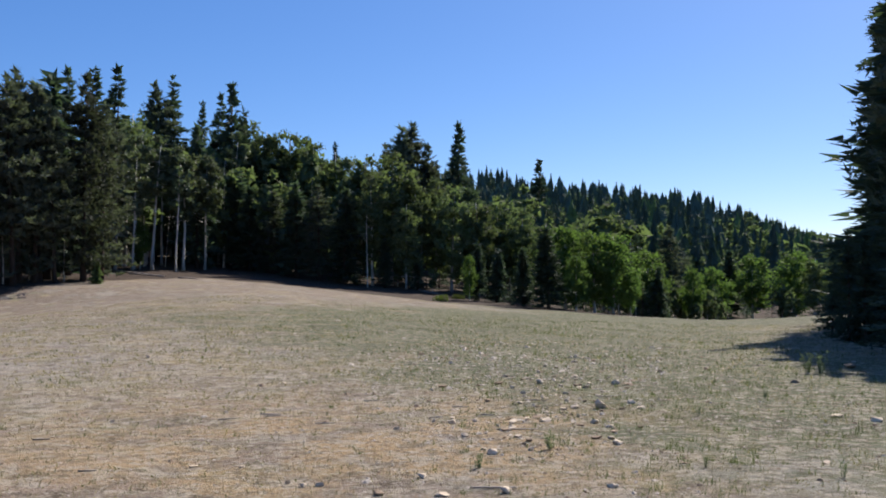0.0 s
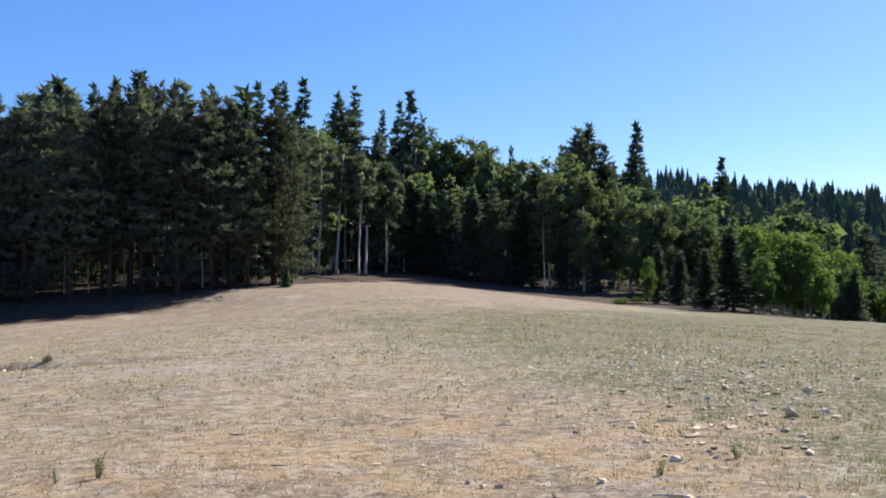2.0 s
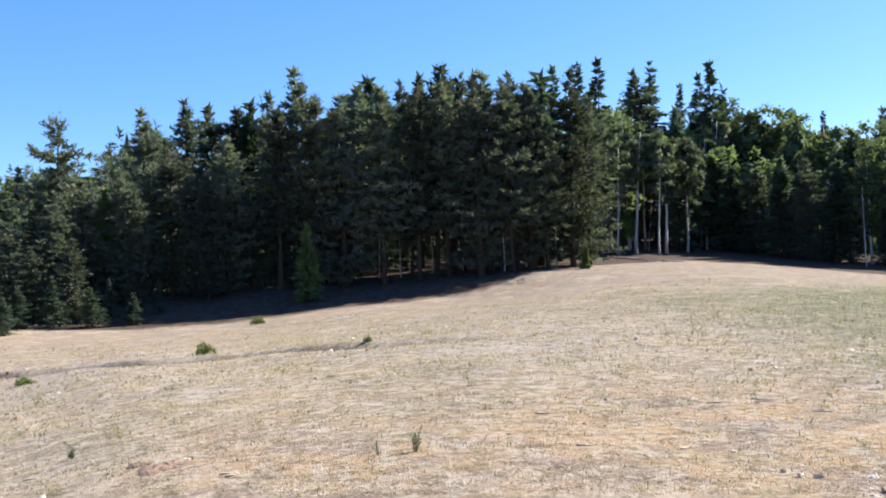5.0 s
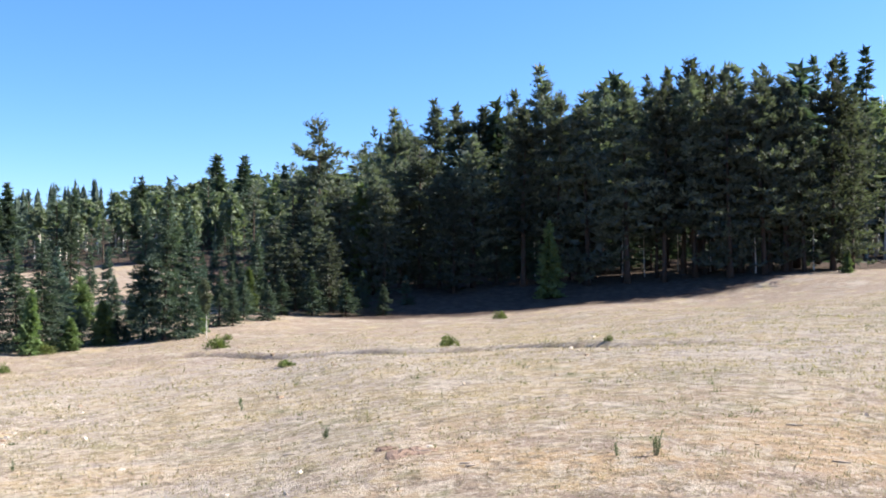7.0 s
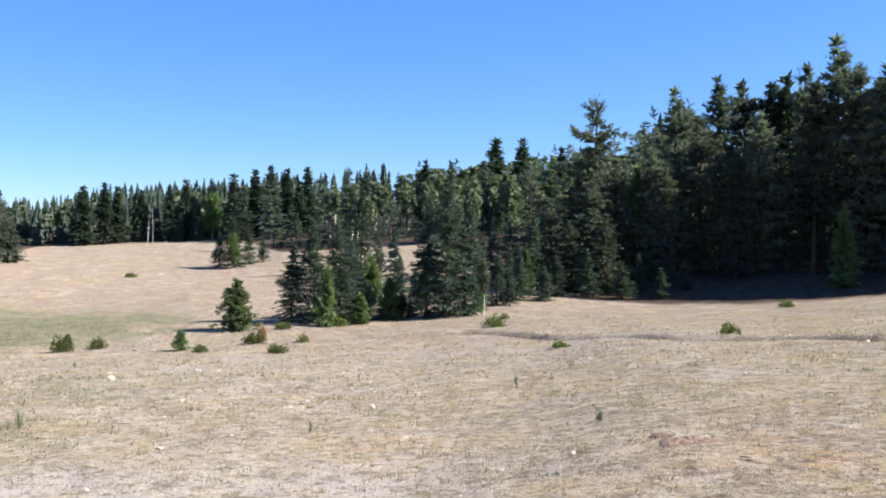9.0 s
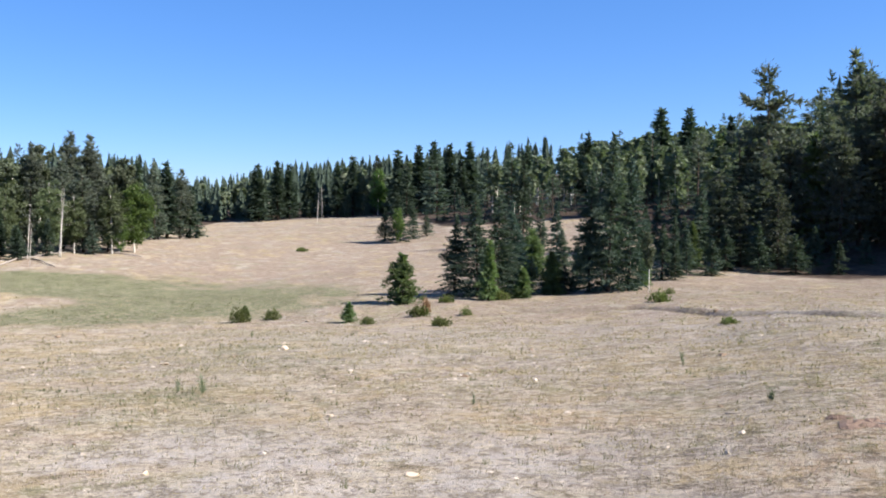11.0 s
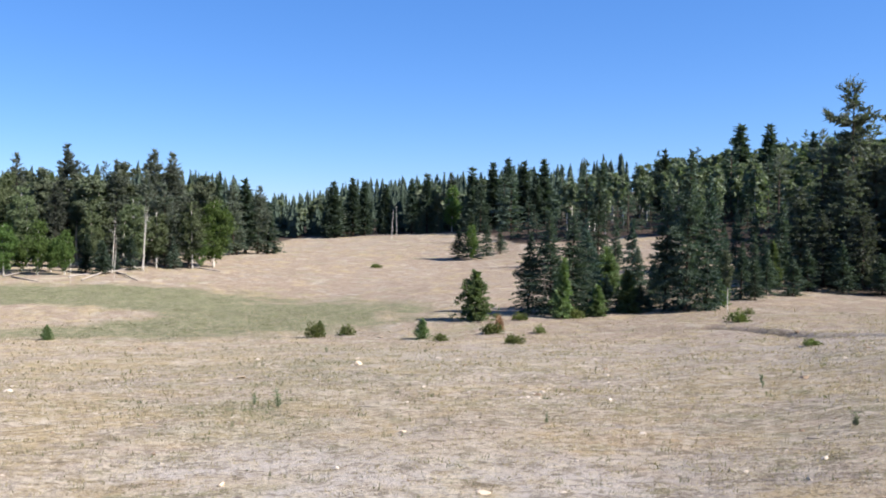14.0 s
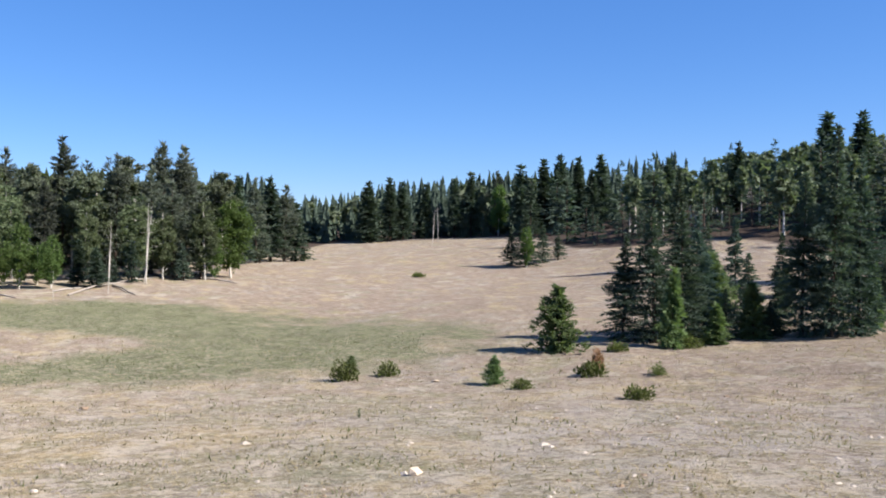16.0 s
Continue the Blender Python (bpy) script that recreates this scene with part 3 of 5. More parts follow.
# kind: nominal height, crown radius, crown foot, outline, branches, sprays a branch, spray size, clumping, needles, bark, trunk radius
KINDS = {
    "pine": (16, 2.9, 0.045, "pine", 158, 64, 0.34, 0.30, PINE_NEEDLES, PINE_BARK, 0.22),
    "tall_pine": (16, 2.5, 0.24, "pine", 136, 64, 0.34, 0.30, PINE_NEEDLES, PINE_BARK, 0.20),
    "ragged_pine": (13, 2.9, 0.08, "ragged", 84, 96, 0.34, 0.32, PINE_NEEDLES, PINE_BARK, 0.20),
    "near_spruce": (6, 1.75, 0.03, "spruce", 290, 70, 0.105, 0.12, SPRUCE_NEEDLES, PINE_BARK, 0.10),
    "near_blue_spruce": (6, 1.65, 0.03, "spruce", 290, 70, 0.105, 0.12, BLUE_NEEDLES, PINE_BARK, 0.09),
    "spruce": (6, 1.75, 0.03, "spruce", 180, 36, 0.145, 0.12, SPRUCE_NEEDLES, PINE_BARK, 0.10),
    "blue_spruce": (6, 1.65, 0.03, "spruce", 180, 36, 0.145, 0.12, BLUE_NEEDLES, PINE_BARK, 0.09),
    "fir": (10, 1.65, 0.05, "narrow", 190, 21, 0.28, 0.12, SPRUCE_NEEDLES, PINE_BARK, 0.14),
    "sparse_fir": (16, 2.1, 0.12, "tiered", 160, 48, 0.25, 0.15, SPRUCE_NEEDLES, PINE_BARK, 0.17),
    "young_pine": (3, 1.15, 0.03, "bush", 190, 32, 0.16, 0.28, YOUNG_NEEDLES, PINE_BARK, 0.05),
    "young_fir": (3, 0.9, 0.02, "spruce", 200, 22, 0.14, 0.10, YOUNG_NEEDLES, PINE_BARK, 0.05),
}


def thing(name, label, category, group=""):
    return tagged(new(name), label, category, group)


def part(name, me, parent, label=""):
    ob = new(name, me)
    ob.parent = parent
    if label:
        ob["label"] = label
    return ob


LABELS = {
    "pine": "dense dark green pine rising from the meadow edge",
    "tall_pine": "tall dark pine with a bare lower trunk",
    "ragged_pine": "ragged open-topped pine with tufted branches",
    "spruce": "dark green conical spruce with branches to the ground",
    "near_spruce": "dense dark green spruce standing in the slope clump",
    "near_blue_spruce": "dense blue-green spruce standing in the slope clump",
    "blue_spruce": "blue-green conical spruce on the meadow slope",
    "fir": "slender dark fir in the forest",
    "sparse_fir": "tall sparse fir with gappy branches",
    "young_pine": "bushy light green young pine on the open meadow",
    "young_fir": "bright green young fir on dry grass",
    "aspen": "green leafy aspen with a pale slender trunk",
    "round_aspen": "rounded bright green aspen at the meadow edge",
    "pale_aspen": "pale olive-green aspen on the ridge",
    "bare_aspen": "half-bare greyish aspen with white trunk",
}
TREES = {}


def build_tree(kind, seed):
    rng = np.random.default_rng(seed)
    if kind in KINDS:
        h, r, start, outline, nb, per, leaf, clump, needles, bark, r0 = KINDS[kind]
        (tv, tf), _ = trunk_shape(rng, h, r0, 0.012, limbs=14 if h > 12 else 0, limb_len=r * 0.5, low=0.05, high=max(start, 0.1) + 0.15)
        cv, cf = conifer_crown(rng, h, r, start, SHAPES[outline], nb, per, leaf, clump=clump, ragged=0.34 if h > 12 else 0.28)
        name, cat = ("pine_tree", "pine") if "pine" in kind else ("fir_tree", "fir") if "fir" in kind else ("spruce_tree", "spruce")
    else:
        h, r, start, nclump, per, leaf, r0, needles = {
            "aspen": (10, 1.9, 0.04, 112, 48, 0.185, 0.12, ASPEN_LEAVES),
            "round_aspen": (6, 1.75, 0.03, 100, 52, 0.135, 0.09, SUNLIT_LEAVES),
            "pale_aspen": (10, 1.6, 0.35, 72, 90, 0.165, 0.11, PALE_LEAVES),
            "bare_aspen": (10, 1.2, 0.40, 22, 36, 0.18, 0.10, PALE_LEAVES)}[kind]
        bark = ASPEN_BARK
        (tv, tf), _ = trunk_shape(rng, h, r0, 0.03, top=0.88, limbs=16, limb_len=r * 0.9, low=start, high=0.8)
        cv, cf = leaf_crown(rng, h, r, start, nclump, per, leaf)
        name, cat = "aspen_tree", "aspen"
    ob = thing(name, LABELS[kind], cat)
    part("trunk", mesh_of("trunk", tv, tf, bark, smooth=True), ob)
    part("crown", mesh_of("crown", cv, cf, needles), ob)
    return ob


def plant(kind, bearing, r, height, spread=1.0, group="", lean=0.0):
    """A tree of the kind at a bearing and distance; the first of each variant is the pattern for the rest."""
    key = (kind, VARIANT[0] % 3)
    VARIANT[0] += 1
    s = height / (KINDS[kind][0] if kind in KINDS else {"round_aspen": 5.6}.get(kind, 9.3))
    turn = (bearing * 37.7 + r * 11.3) % 360
    m = Matrix.Translation(spot(bearing, r, 0.05)) @ pose(0, 0, 0, lean + (turn % 5 - 2.5) * 0.8, (turn % 3 - 1.5) * 1.2, turn) @ Matrix.Diagonal((s * spread * (0.9 + turn % 7 / 30), s * spread * (1.12 - turn % 11 / 50), s, 1))
    if key not in TREES:
        ob = build_tree(kind, hash_of(kind) + key[1])
        TREES[key] = ob
        ob.matrix_basis = m
    else:
        first = TREES[key]
        ob = copy_thing(first, m)
        ob.matrix_basis = m
    if group:
        ob["group"] = group
    return ob


def hash_of(text):
    return sum(ord(c) * (i + 3) for i, c in enumerate(text))


VARIANT = [0]

# ---- trees: bearing, distance, height, spread ----
for kind, bearing, r, height, spread in [
    ("ragged_pine", 50.2, 61.7, 11.5, 0.95),
    ("pine", 51.3, 60.7, 6.5, 1.20),
    ("pine", 45.4, 61.9, 7.7, 1.20),
    ("pine", 39.6, 62.3, 7.2, 1.10),
    ("tall_pine", 33.8, 62.4, 8.7, 1.10),
    ("tall_pine", 30.2, 61.6, 8.2, 1.10),
    ("pine", 45.6, 69.3, 12.4, 0.90),
    ("pine", 43.4, 75.7, 13.5, 0.90),
    ("tall_pine", 41.6, 78.9, 13.2, 1.00),
    ("tall_pine", 40.6, 78.0, 13.2, 1.00),
    ("fir", 39.6, 76.7, 13.5, 1.00),
    ("pine", 38.2, 74.8, 14.0, 0.90),
    ("pine", 36.8, 66.9, 14.6, 1.05),
]:
    plant(kind, bearing, r, height, spread, "pine stand at the meadow edge")
for kind, bearing, r, height, spread in [
    ("pine", 41.0, 61.7, 9.8, 1.25),
    ("pine", 44.2, 62.2, 9.8, 1.20),
    ("pine", 47.0, 60.6, 8.0, 1.30),
    ("pine", 43.0, 61.5, 7.4, 1.20),
    ("pine", 48.9, 60.4, 7.5, 1.20),
    ("tall_pine", 34.5, 76.6, 13.0, 1.00),
    ("tall_pine", 33.7, 77.7, 14.0, 0.90),
    ("fir", 32.9, 76.6, 14.9, 1.20),
    ("tall_pine", 31.7, 73.9, 13.6, 1.00),
    ("tall_pine", 30.7, 73.4, 14.3, 0.90),
    ("tall_pine", 29.6, 69.2, 14.0, 0.90),
    ("tall_pine", 28.7, 62.7, 13.8, 1.05),
]:
    plant(kind, bearing, r, height, spread, "pine stand at the meadow edge")
for kind, bearing, r, height, spread in [
    ("tall_pine", 27.1, 64.2, 13.3, 0.90),
    ("pine", 26.4, 66.0, 13.5, 0.80),
    ("pine", 25.5, 62.7, 13.0, 1.00),
    ("tall_pine", 23.9, 62.5, 12.9, 0.95),
    ("pine", 23.1, 62.2, 11.5, 1.00),
    ("fir", 22.5, 66.0, 13.3, 1.20),
    ("sparse_fir", 21.4, 70.1, 14.4, 1.00),
    ("pine", 20.6, 63.7, 13.1, 1.00),
    ("sparse_fir", 19.9, 82.0, 16.1, 0.90),
    ("sparse_fir", 19.0, 80.0, 16.0, 1.00),
    ("tall_pine", 22.1, 62.2, 10.0, 1.10),
    ("pine", 19.7, 65.4, 11.4, 1.00),
]:
    plant(kind, bearing, r, height, spread, "pines and firs further along the edge")
for kind, bearing, r, height, spread in [
    ("tall_pine", 24.8, 62.2, 9.5, 1.00),
    ("tall_pine", 27.5, 62.2, 9.6, 1.00),
    ("tall_pine", 32.2, 68.0, 10.5, 1.10),
    ("tall_pine", 35.3, 62.7, 9.2, 1.00),
    ("fir", 38.0, 62.1, 8.6, 1.00),
    ("fir", 14.4, 83.0, 12.2, 0.90),
    ("pine", 16.8, 95.0, 16.7, 1.00),
    ("sparse_fir", 15.7, 96.0, 17.7, 1.00),
    ("sparse_fir", 14.5, 99.0, 15.7, 0.80),
    ("sparse_fir", 13.3, 98.0, 16.5, 1.00),
    ("spruce", 12.4, 92.0, 17.0, 0.66),
    ("spruce", 11.7, 93.0, 14.9, 0.66),
]:
    plant(kind, bearing, r, height, spread, "pines and firs further along the edge")
for kind, bearing, r, height, spread in [
    ("aspen", 18.1, 86.0, 13.7, 1.00),
    ("bare_aspen", 17.3, 84.0, 11.6, 0.90),
    ("bare_aspen", 19.2, 80.0, 8.4, 0.80),
    ("bare_aspen", 18.4, 82.0, 10.9, 1.00),
    ("bare_aspen", 16.4, 86.0, 11.3, 1.00),
    ("bare_aspen", 13.2, 90.0, 10.6, 1.20),
    ("bare_aspen", 12.5, 91.0, 12.1, 1.00),
    ("bare_aspen", 13.9, 91.0, 10.4, 0.90),
    ("round_aspen", 17.6, 78.0, 3.8, 0.70),
    ("pale_aspen", 18.9, 78.0, 9.5, 1.00), ("pale_aspen", 17.9, 79.0, 10.5, 0.90), ("bare_aspen", 18.0, 77.0, 9.0, 1.10), ("bare_aspen", 16.9, 79.0, 10.5, 1.10),
    ("pale_aspen", 15.2, 80.0, 10.0, 1.10), ("bare_aspen", 15.6, 78.0, 9.0, 1.00), ("pale_aspen", 14.0, 82.0, 9.5, 1.00),
    ("aspen", 18.7, 95.0, 13.6, 1.10),
    ("aspen", 17.2, 98.0, 14.3, 1.10),
    ("aspen", 15.6, 96.0, 12.5, 1.00),
    ("aspen", 14.4, 98.0, 12.9, 1.00),
]:
    plant(kind, bearing, r, height, spread, "aspens between the stands")
for kind, bearing, r, height, spread in [
    ("aspen", 11.9, 100.0, 14.2, 1.00),
    ("aspen", 10.2, 95.0, 13.6, 1.00),
    ("aspen", 9.2, 95.0, 13.1, 1.00),
    ("aspen", 7.7, 92.0, 12.4, 1.00),
    ("aspen", 6.3, 88.0, 11.7, 1.10),
    ("aspen", 4.9, 84.0, 11.0, 1.10),
    ("aspen", 3.1, 80.0, 11.1, 1.15),
    ("aspen", 1.7, 80.0, 9.8, 1.00),
    ("aspen", 0.5, 82.0, 9.7, 1.00),
    ("aspen", 4.2, 78.0, 8.8, 0.90),
    ("aspen", 2.2, 77.0, 7.3, 0.90),
    ("sparse_fir", 8.2, 115.0, 13.8, 1.00),
    ("sparse_fir", 6.3, 118.0, 13.6, 0.80),
]:
    plant(kind, bearing, r, height, spread, "aspens between the stands")
for kind, bearing, r, height, spread in [
    ("fir", 12.3, 86.0, 8.6, 1.50),
    ("fir", 11.4, 84.0, 7.1, 1.60),
    ("pine", 10.0, 82.0, 7.0, 1.30),
    ("fir", 8.7, 80.0, 7.9, 1.60),
    ("pine", 7.4, 79.0, 7.8, 1.30),
    ("fir", 5.9, 78.0, 7.8, 1.50),
    ("fir", 3.5, 77.0, 4.0, 1.60),
    ("fir", 1.5, 77.0, 3.3, 1.50),
    ("pine", 2.7, 102.0, 15.1, 1.00),
    ("pine", 1.6, 104.0, 15.8, 1.20),
    ("pine", 0.7, 103.0, 13.6, 0.90),
]:
    plant(kind, bearing, r, height, spread, "grove in shade")
for kind, bearing, r, height, spread in [
    ("pine", 3.4, 103.0, 13.0, 0.80),
    ("spruce", -1.1, 102.0, 16.4, 0.78),
    ("spruce", -5.7, 135.0, 14.2, 0.85),
    ("aspen", -0.5, 80.0, 8.9, 1.00),
    ("aspen", -2.2, 80.0, 8.3, 1.00),
    ("aspen", -3.4, 84.0, 8.4, 1.10),
    ("aspen", -4.7, 82.0, 8.0, 1.10),
    ("aspen", -6.0, 80.0, 7.2, 1.00),
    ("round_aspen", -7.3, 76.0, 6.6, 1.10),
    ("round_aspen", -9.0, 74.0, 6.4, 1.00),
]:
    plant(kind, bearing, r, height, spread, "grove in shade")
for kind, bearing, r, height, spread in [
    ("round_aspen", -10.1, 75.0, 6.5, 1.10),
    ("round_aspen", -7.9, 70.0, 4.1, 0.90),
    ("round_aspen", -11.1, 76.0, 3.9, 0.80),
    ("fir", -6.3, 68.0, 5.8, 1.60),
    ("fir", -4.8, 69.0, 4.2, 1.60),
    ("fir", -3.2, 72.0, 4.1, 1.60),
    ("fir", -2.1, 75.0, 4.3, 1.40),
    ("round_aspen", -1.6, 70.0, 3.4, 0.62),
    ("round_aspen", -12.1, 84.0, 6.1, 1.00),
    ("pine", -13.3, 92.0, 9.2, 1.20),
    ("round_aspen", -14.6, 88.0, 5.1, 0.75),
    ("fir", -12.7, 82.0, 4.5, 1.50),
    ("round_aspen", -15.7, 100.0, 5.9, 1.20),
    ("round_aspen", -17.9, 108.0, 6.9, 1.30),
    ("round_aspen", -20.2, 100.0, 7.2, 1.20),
    ("aspen", -21.2, 96.0, 6.3, 1.10),
    ("fir", -16.7, 110.0, 7.2, 1.50),
]:
    plant(kind, bearing, r, height, spread, "trees towards the dip")
for kind, bearing, r, height, spread in [
    ("sparse_fir", -25.3, 46.0, 21.5, 0.66),
    ("fir", -26.0, 35.0, 13.0, 1.2), ("fir", -27.0, 46.0, 19.0, 1.10),
    ("pine", -27.5, 31.0, 12.0, 0.9),
    ("pine", -28.8, 35.0, 14.0, 1.0),
    ("pine", -27.0, 41.0, 17.0, 0.8),
    ("pine", -27.4, 35.0, 14.0, 0.8),
    ("pine", -28.2, 44.0, 18.0, 0.9),
    ("pine", -29.4, 41.0, 18.0, 0.9),
    ("pine", -30.6, 38.0, 17.0, 0.9),
    ("pine", -27.3, 37.0, 11.0, 1.0),
    ("fir", -26.3, 33.0, 8.0, 1.5),
    ("spruce", -23.0, 28.0, 3.1, 1.00),
    ("spruce", -23.8, 27.0, 2.7, 1.00),
    ("spruce", -22.1, 30.0, 2.6, 0.90),
]:
    plant(kind, bearing, r, height, spread, "dark firs beside the track")
for kind, bearing, r, height, spread in [
    ("spruce", -24.7, 29.0, 3.4, 1.00),
    ("spruce", -27.5, 23.0, 6.0, 1.1),
    ("spruce", -30.0, 19.0, 4.6, 1.1),
    ("fir", -29.5, 27.0, 8.0, 1.3),
    ("fir", -33.0, 30.0, 11.0, 1.3),
    ("fir", -28.5, 33.0, 10.0, 1.4),
    ("spruce", -28.5, 20.0, 5.0, 1.2),
    ("spruce", -25.6, 26.0, 4.0, 1.2),
    ("fir", -31.0, 36.0, 13.0, 1.2),
    ("fir", -27.6, 34.0, 12.0, 1.6),
    ("spruce", -24.8, 33.0, 5.0, 1.2),
    ("spruce", -26.5, 37.0, 6.0, 1.2),
]:
    plant(kind, bearing, r, height, spread, "dark firs beside the track")
for kind, bearing, r, height, spread in [
    ("near_spruce", 59.1, 43.9, 7.2, 0.80),
    ("near_spruce", 60.2, 44.5, 5.7, 0.85),
    ("near_blue_spruce", 57.9, 44.4, 6.0, 0.85),
    ("near_spruce", 66.8, 42.2, 4.6, 1.05),
    ("near_spruce", 65.6, 42.8, 4.4, 1.00),
    ("near_blue_spruce", 64.9, 43.9, 4.3, 0.90),
    ("near_spruce", 68.2, 42.8, 3.7, 1.00),
    ("young_fir", 66.2, 40.9, 2.6, 0.80),
    ("young_pine", 63.6, 50.0, 2.6, 1.00),
    ("blue_spruce", 62.1, 56.0, 3.8, 0.80),
    ("young_pine", 71.3, 40.0, 2.1, 1.20),
    ("pale_aspen", 56.7, 43.2, 2.7, 0.70),
    ("near_spruce", 64.4, 45.0, 3.2, 0.70),
    ("spruce", 57.0, 56.0, 3.4, 0.90),
]:
    plant(kind, bearing, r, height, spread, "spruce clump on the slope")
for kind, bearing, r, height, spread in [
    ("blue_spruce", 56.3, 60.0, 4.0, 0.80),
    ("spruce", 55.2, 60.0, 3.9, 0.90),
    ("spruce", 54.1, 58.0, 3.8, 0.90),
    ("blue_spruce", 53.3, 60.0, 4.2, 0.80),
    ("spruce", 52.3, 62.8, 4.5, 1.00),
    ("spruce", 64.1, 70.0, 6.2, 0.80),
    ("spruce", 63.1, 62.0, 3.5, 0.80),
    ("near_spruce", 63.6, 43.4, 1.8, 1.25),
    ("young_fir", 62.3, 43.9, 2.0, 1.25),
    ("near_spruce", 61.6, 43.9, 1.4, 1.25),
    ("young_fir", 64.1, 42.2, 1.4, 1.25),
    ("near_spruce", 60.9, 47.0, 2.2, 1.25),
    ("spruce", 55.3, 53.0, 3.1, 0.90),
    ("young_fir", 54.3, 55.0, 2.6, 0.90),
    ("spruce", 62.9, 45.6, 1.1, 1.40), ("spruce", 61.2, 44.6, 0.8, 1.40), ("spruce", 62.3, 48.0, 1.6, 1.30), ("spruce", 60.3, 50.0, 2.0, 1.30), ("spruce", 61.8, 52.0, 2.4, 1.20), ("spruce", 56.0, 49.0, 2.6, 1.10), ("spruce", 54.6, 51.0, 2.4, 1.20), ("spruce", 55.2, 48.6, 1.6, 1.30), ("spruce", 53.2, 51.6, 2.0, 1.30),
]:
    plant(kind, bearing, r, height, spread, "spruce clump on the slope")
for kind, bearing, r, height, spread in [
    ("spruce", 71.6, 80.0, 4.2, 1.20),
    ("spruce", 72.4, 81.0, 2.9, 1.20),
    ("round_aspen", 71.6, 79.0, 3.1, 0.50),
    ("spruce", 70.7, 82.0, 2.9, 1.20),
    ("spruce", 69.9, 83.0, 2.2, 1.20),
    ("spruce", 71.1, 108.0, 6.1, 0.80),
    ("fir", 71.6, 110.0, 7.4, 1.30),
    ("fir", 70.3, 110.0, 7.6, 1.30),
    ("fir", 69.4, 112.0, 8.0, 1.30),
    ("fir", 68.5, 110.0, 7.4, 1.30),
    ("fir", 67.3, 108.0, 7.3, 1.30),
]:
    plant(kind, bearing, r, height, spread, "small clump up the slope")
for kind, bearing, r, height, spread in [
    ("fir", 67.8, 105.0, 6.0, 1.40),
    ("pine", 72.9, 113.0, 7.0, 1.00),
    ("fir", 56.1, 98.0, 8.0, 1.50),
    ("fir", 54.5, 96.0, 8.0, 1.50),
    ("fir", 60.4, 102.0, 6.6, 1.20),
    ("fir", 64.0, 99.0, 6.0, 1.30),
    ("fir", 52.2, 92.0, 7.2, 1.00),
]:
    plant(kind, bearing, r, height, spread, "small clump up the slope")
for kind, bearing, r, height, spread in [
    ("aspen", 98.1, 72.0, 6.6, 1.00),
    ("pine", 97.4, 74.0, 7.4, 0.80),
    ("pine", 94.8, 72.0, 8.0, 0.90),
    ("pale_aspen", 93.5, 68.0, 5.9, 1.20),
    ("pine", 92.3, 68.0, 7.0, 1.00),
    ("pale_aspen", 91.8, 70.0, 6.8, 1.10),
    ("pine", 90.1, 72.0, 8.0, 1.00),
    ("pine", 89.0, 73.0, 7.9, 0.90),
    ("pale_aspen", 96.2, 70.0, 6.3, 1.00),
    ("aspen", 99.1, 70.0, 6.1, 1.00),
    ("pale_aspen", 94.3, 70.0, 6.0, 1.00),
]:
    plant(kind, bearing, r, height, spread, "stand across the valley")
for kind, bearing, r, height, spread in [
    ("aspen", 88.0, 66.5, 4.6, 0.90), ("aspen", 90.0, 66.0, 4.0, 0.90), ("aspen", 91.2, 65.0, 4.8, 1.10), ("aspen", 93.6, 65.0, 4.2, 0.90), ("pine", 95.4, 66.0, 5.4, 1.00),
    ("aspen", 96.8, 66.0, 4.4, 0.90), ("aspen", 99.6, 65.5, 4.4, 0.90), ("tall_pine", 89.2, 69.0, 7.2, 1.20),
    ("pine", 89.5, 67.0, 5.6, 1.30),
    ("pine", 90.6, 68.0, 6.4, 1.10),
    ("pine", 88.2, 67.0, 5.0, 1.20),
    ("pale_aspen", 87.4, 76.0, 6.5, 1.00),
    ("fir", 86.6, 80.0, 6.4, 1.20),
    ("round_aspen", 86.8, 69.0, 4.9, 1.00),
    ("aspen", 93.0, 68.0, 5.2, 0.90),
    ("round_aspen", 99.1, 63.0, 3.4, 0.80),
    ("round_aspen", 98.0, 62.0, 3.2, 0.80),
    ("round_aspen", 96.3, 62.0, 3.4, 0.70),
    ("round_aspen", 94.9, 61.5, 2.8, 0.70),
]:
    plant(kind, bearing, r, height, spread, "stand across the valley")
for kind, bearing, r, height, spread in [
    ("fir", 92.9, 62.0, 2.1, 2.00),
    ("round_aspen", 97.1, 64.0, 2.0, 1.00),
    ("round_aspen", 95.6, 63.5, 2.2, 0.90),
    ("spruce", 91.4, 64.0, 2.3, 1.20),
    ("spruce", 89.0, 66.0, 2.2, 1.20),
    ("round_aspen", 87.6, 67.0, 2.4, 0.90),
    ("spruce", 92.2, 64.0, 1.3, 1.30),
    ("fir", 93.8, 63.0, 2.4, 1.60),
    ("pine", 85.7, 82.0, 6.3, 1.10),
    ("fir", 85.0, 86.0, 6.6, 1.40),
    ("pine", 84.3, 86.0, 6.0, 1.10),
    ("fir", 83.7, 87.0, 4.7, 1.60),
    ("fir", 85.5, 83.0, 3.9, 1.60),
    ("aspen", 97.1, 68.0, 5.2, 1.00),
]:
    plant(kind, bearing, r, height, spread, "dark firs at the valley corner")
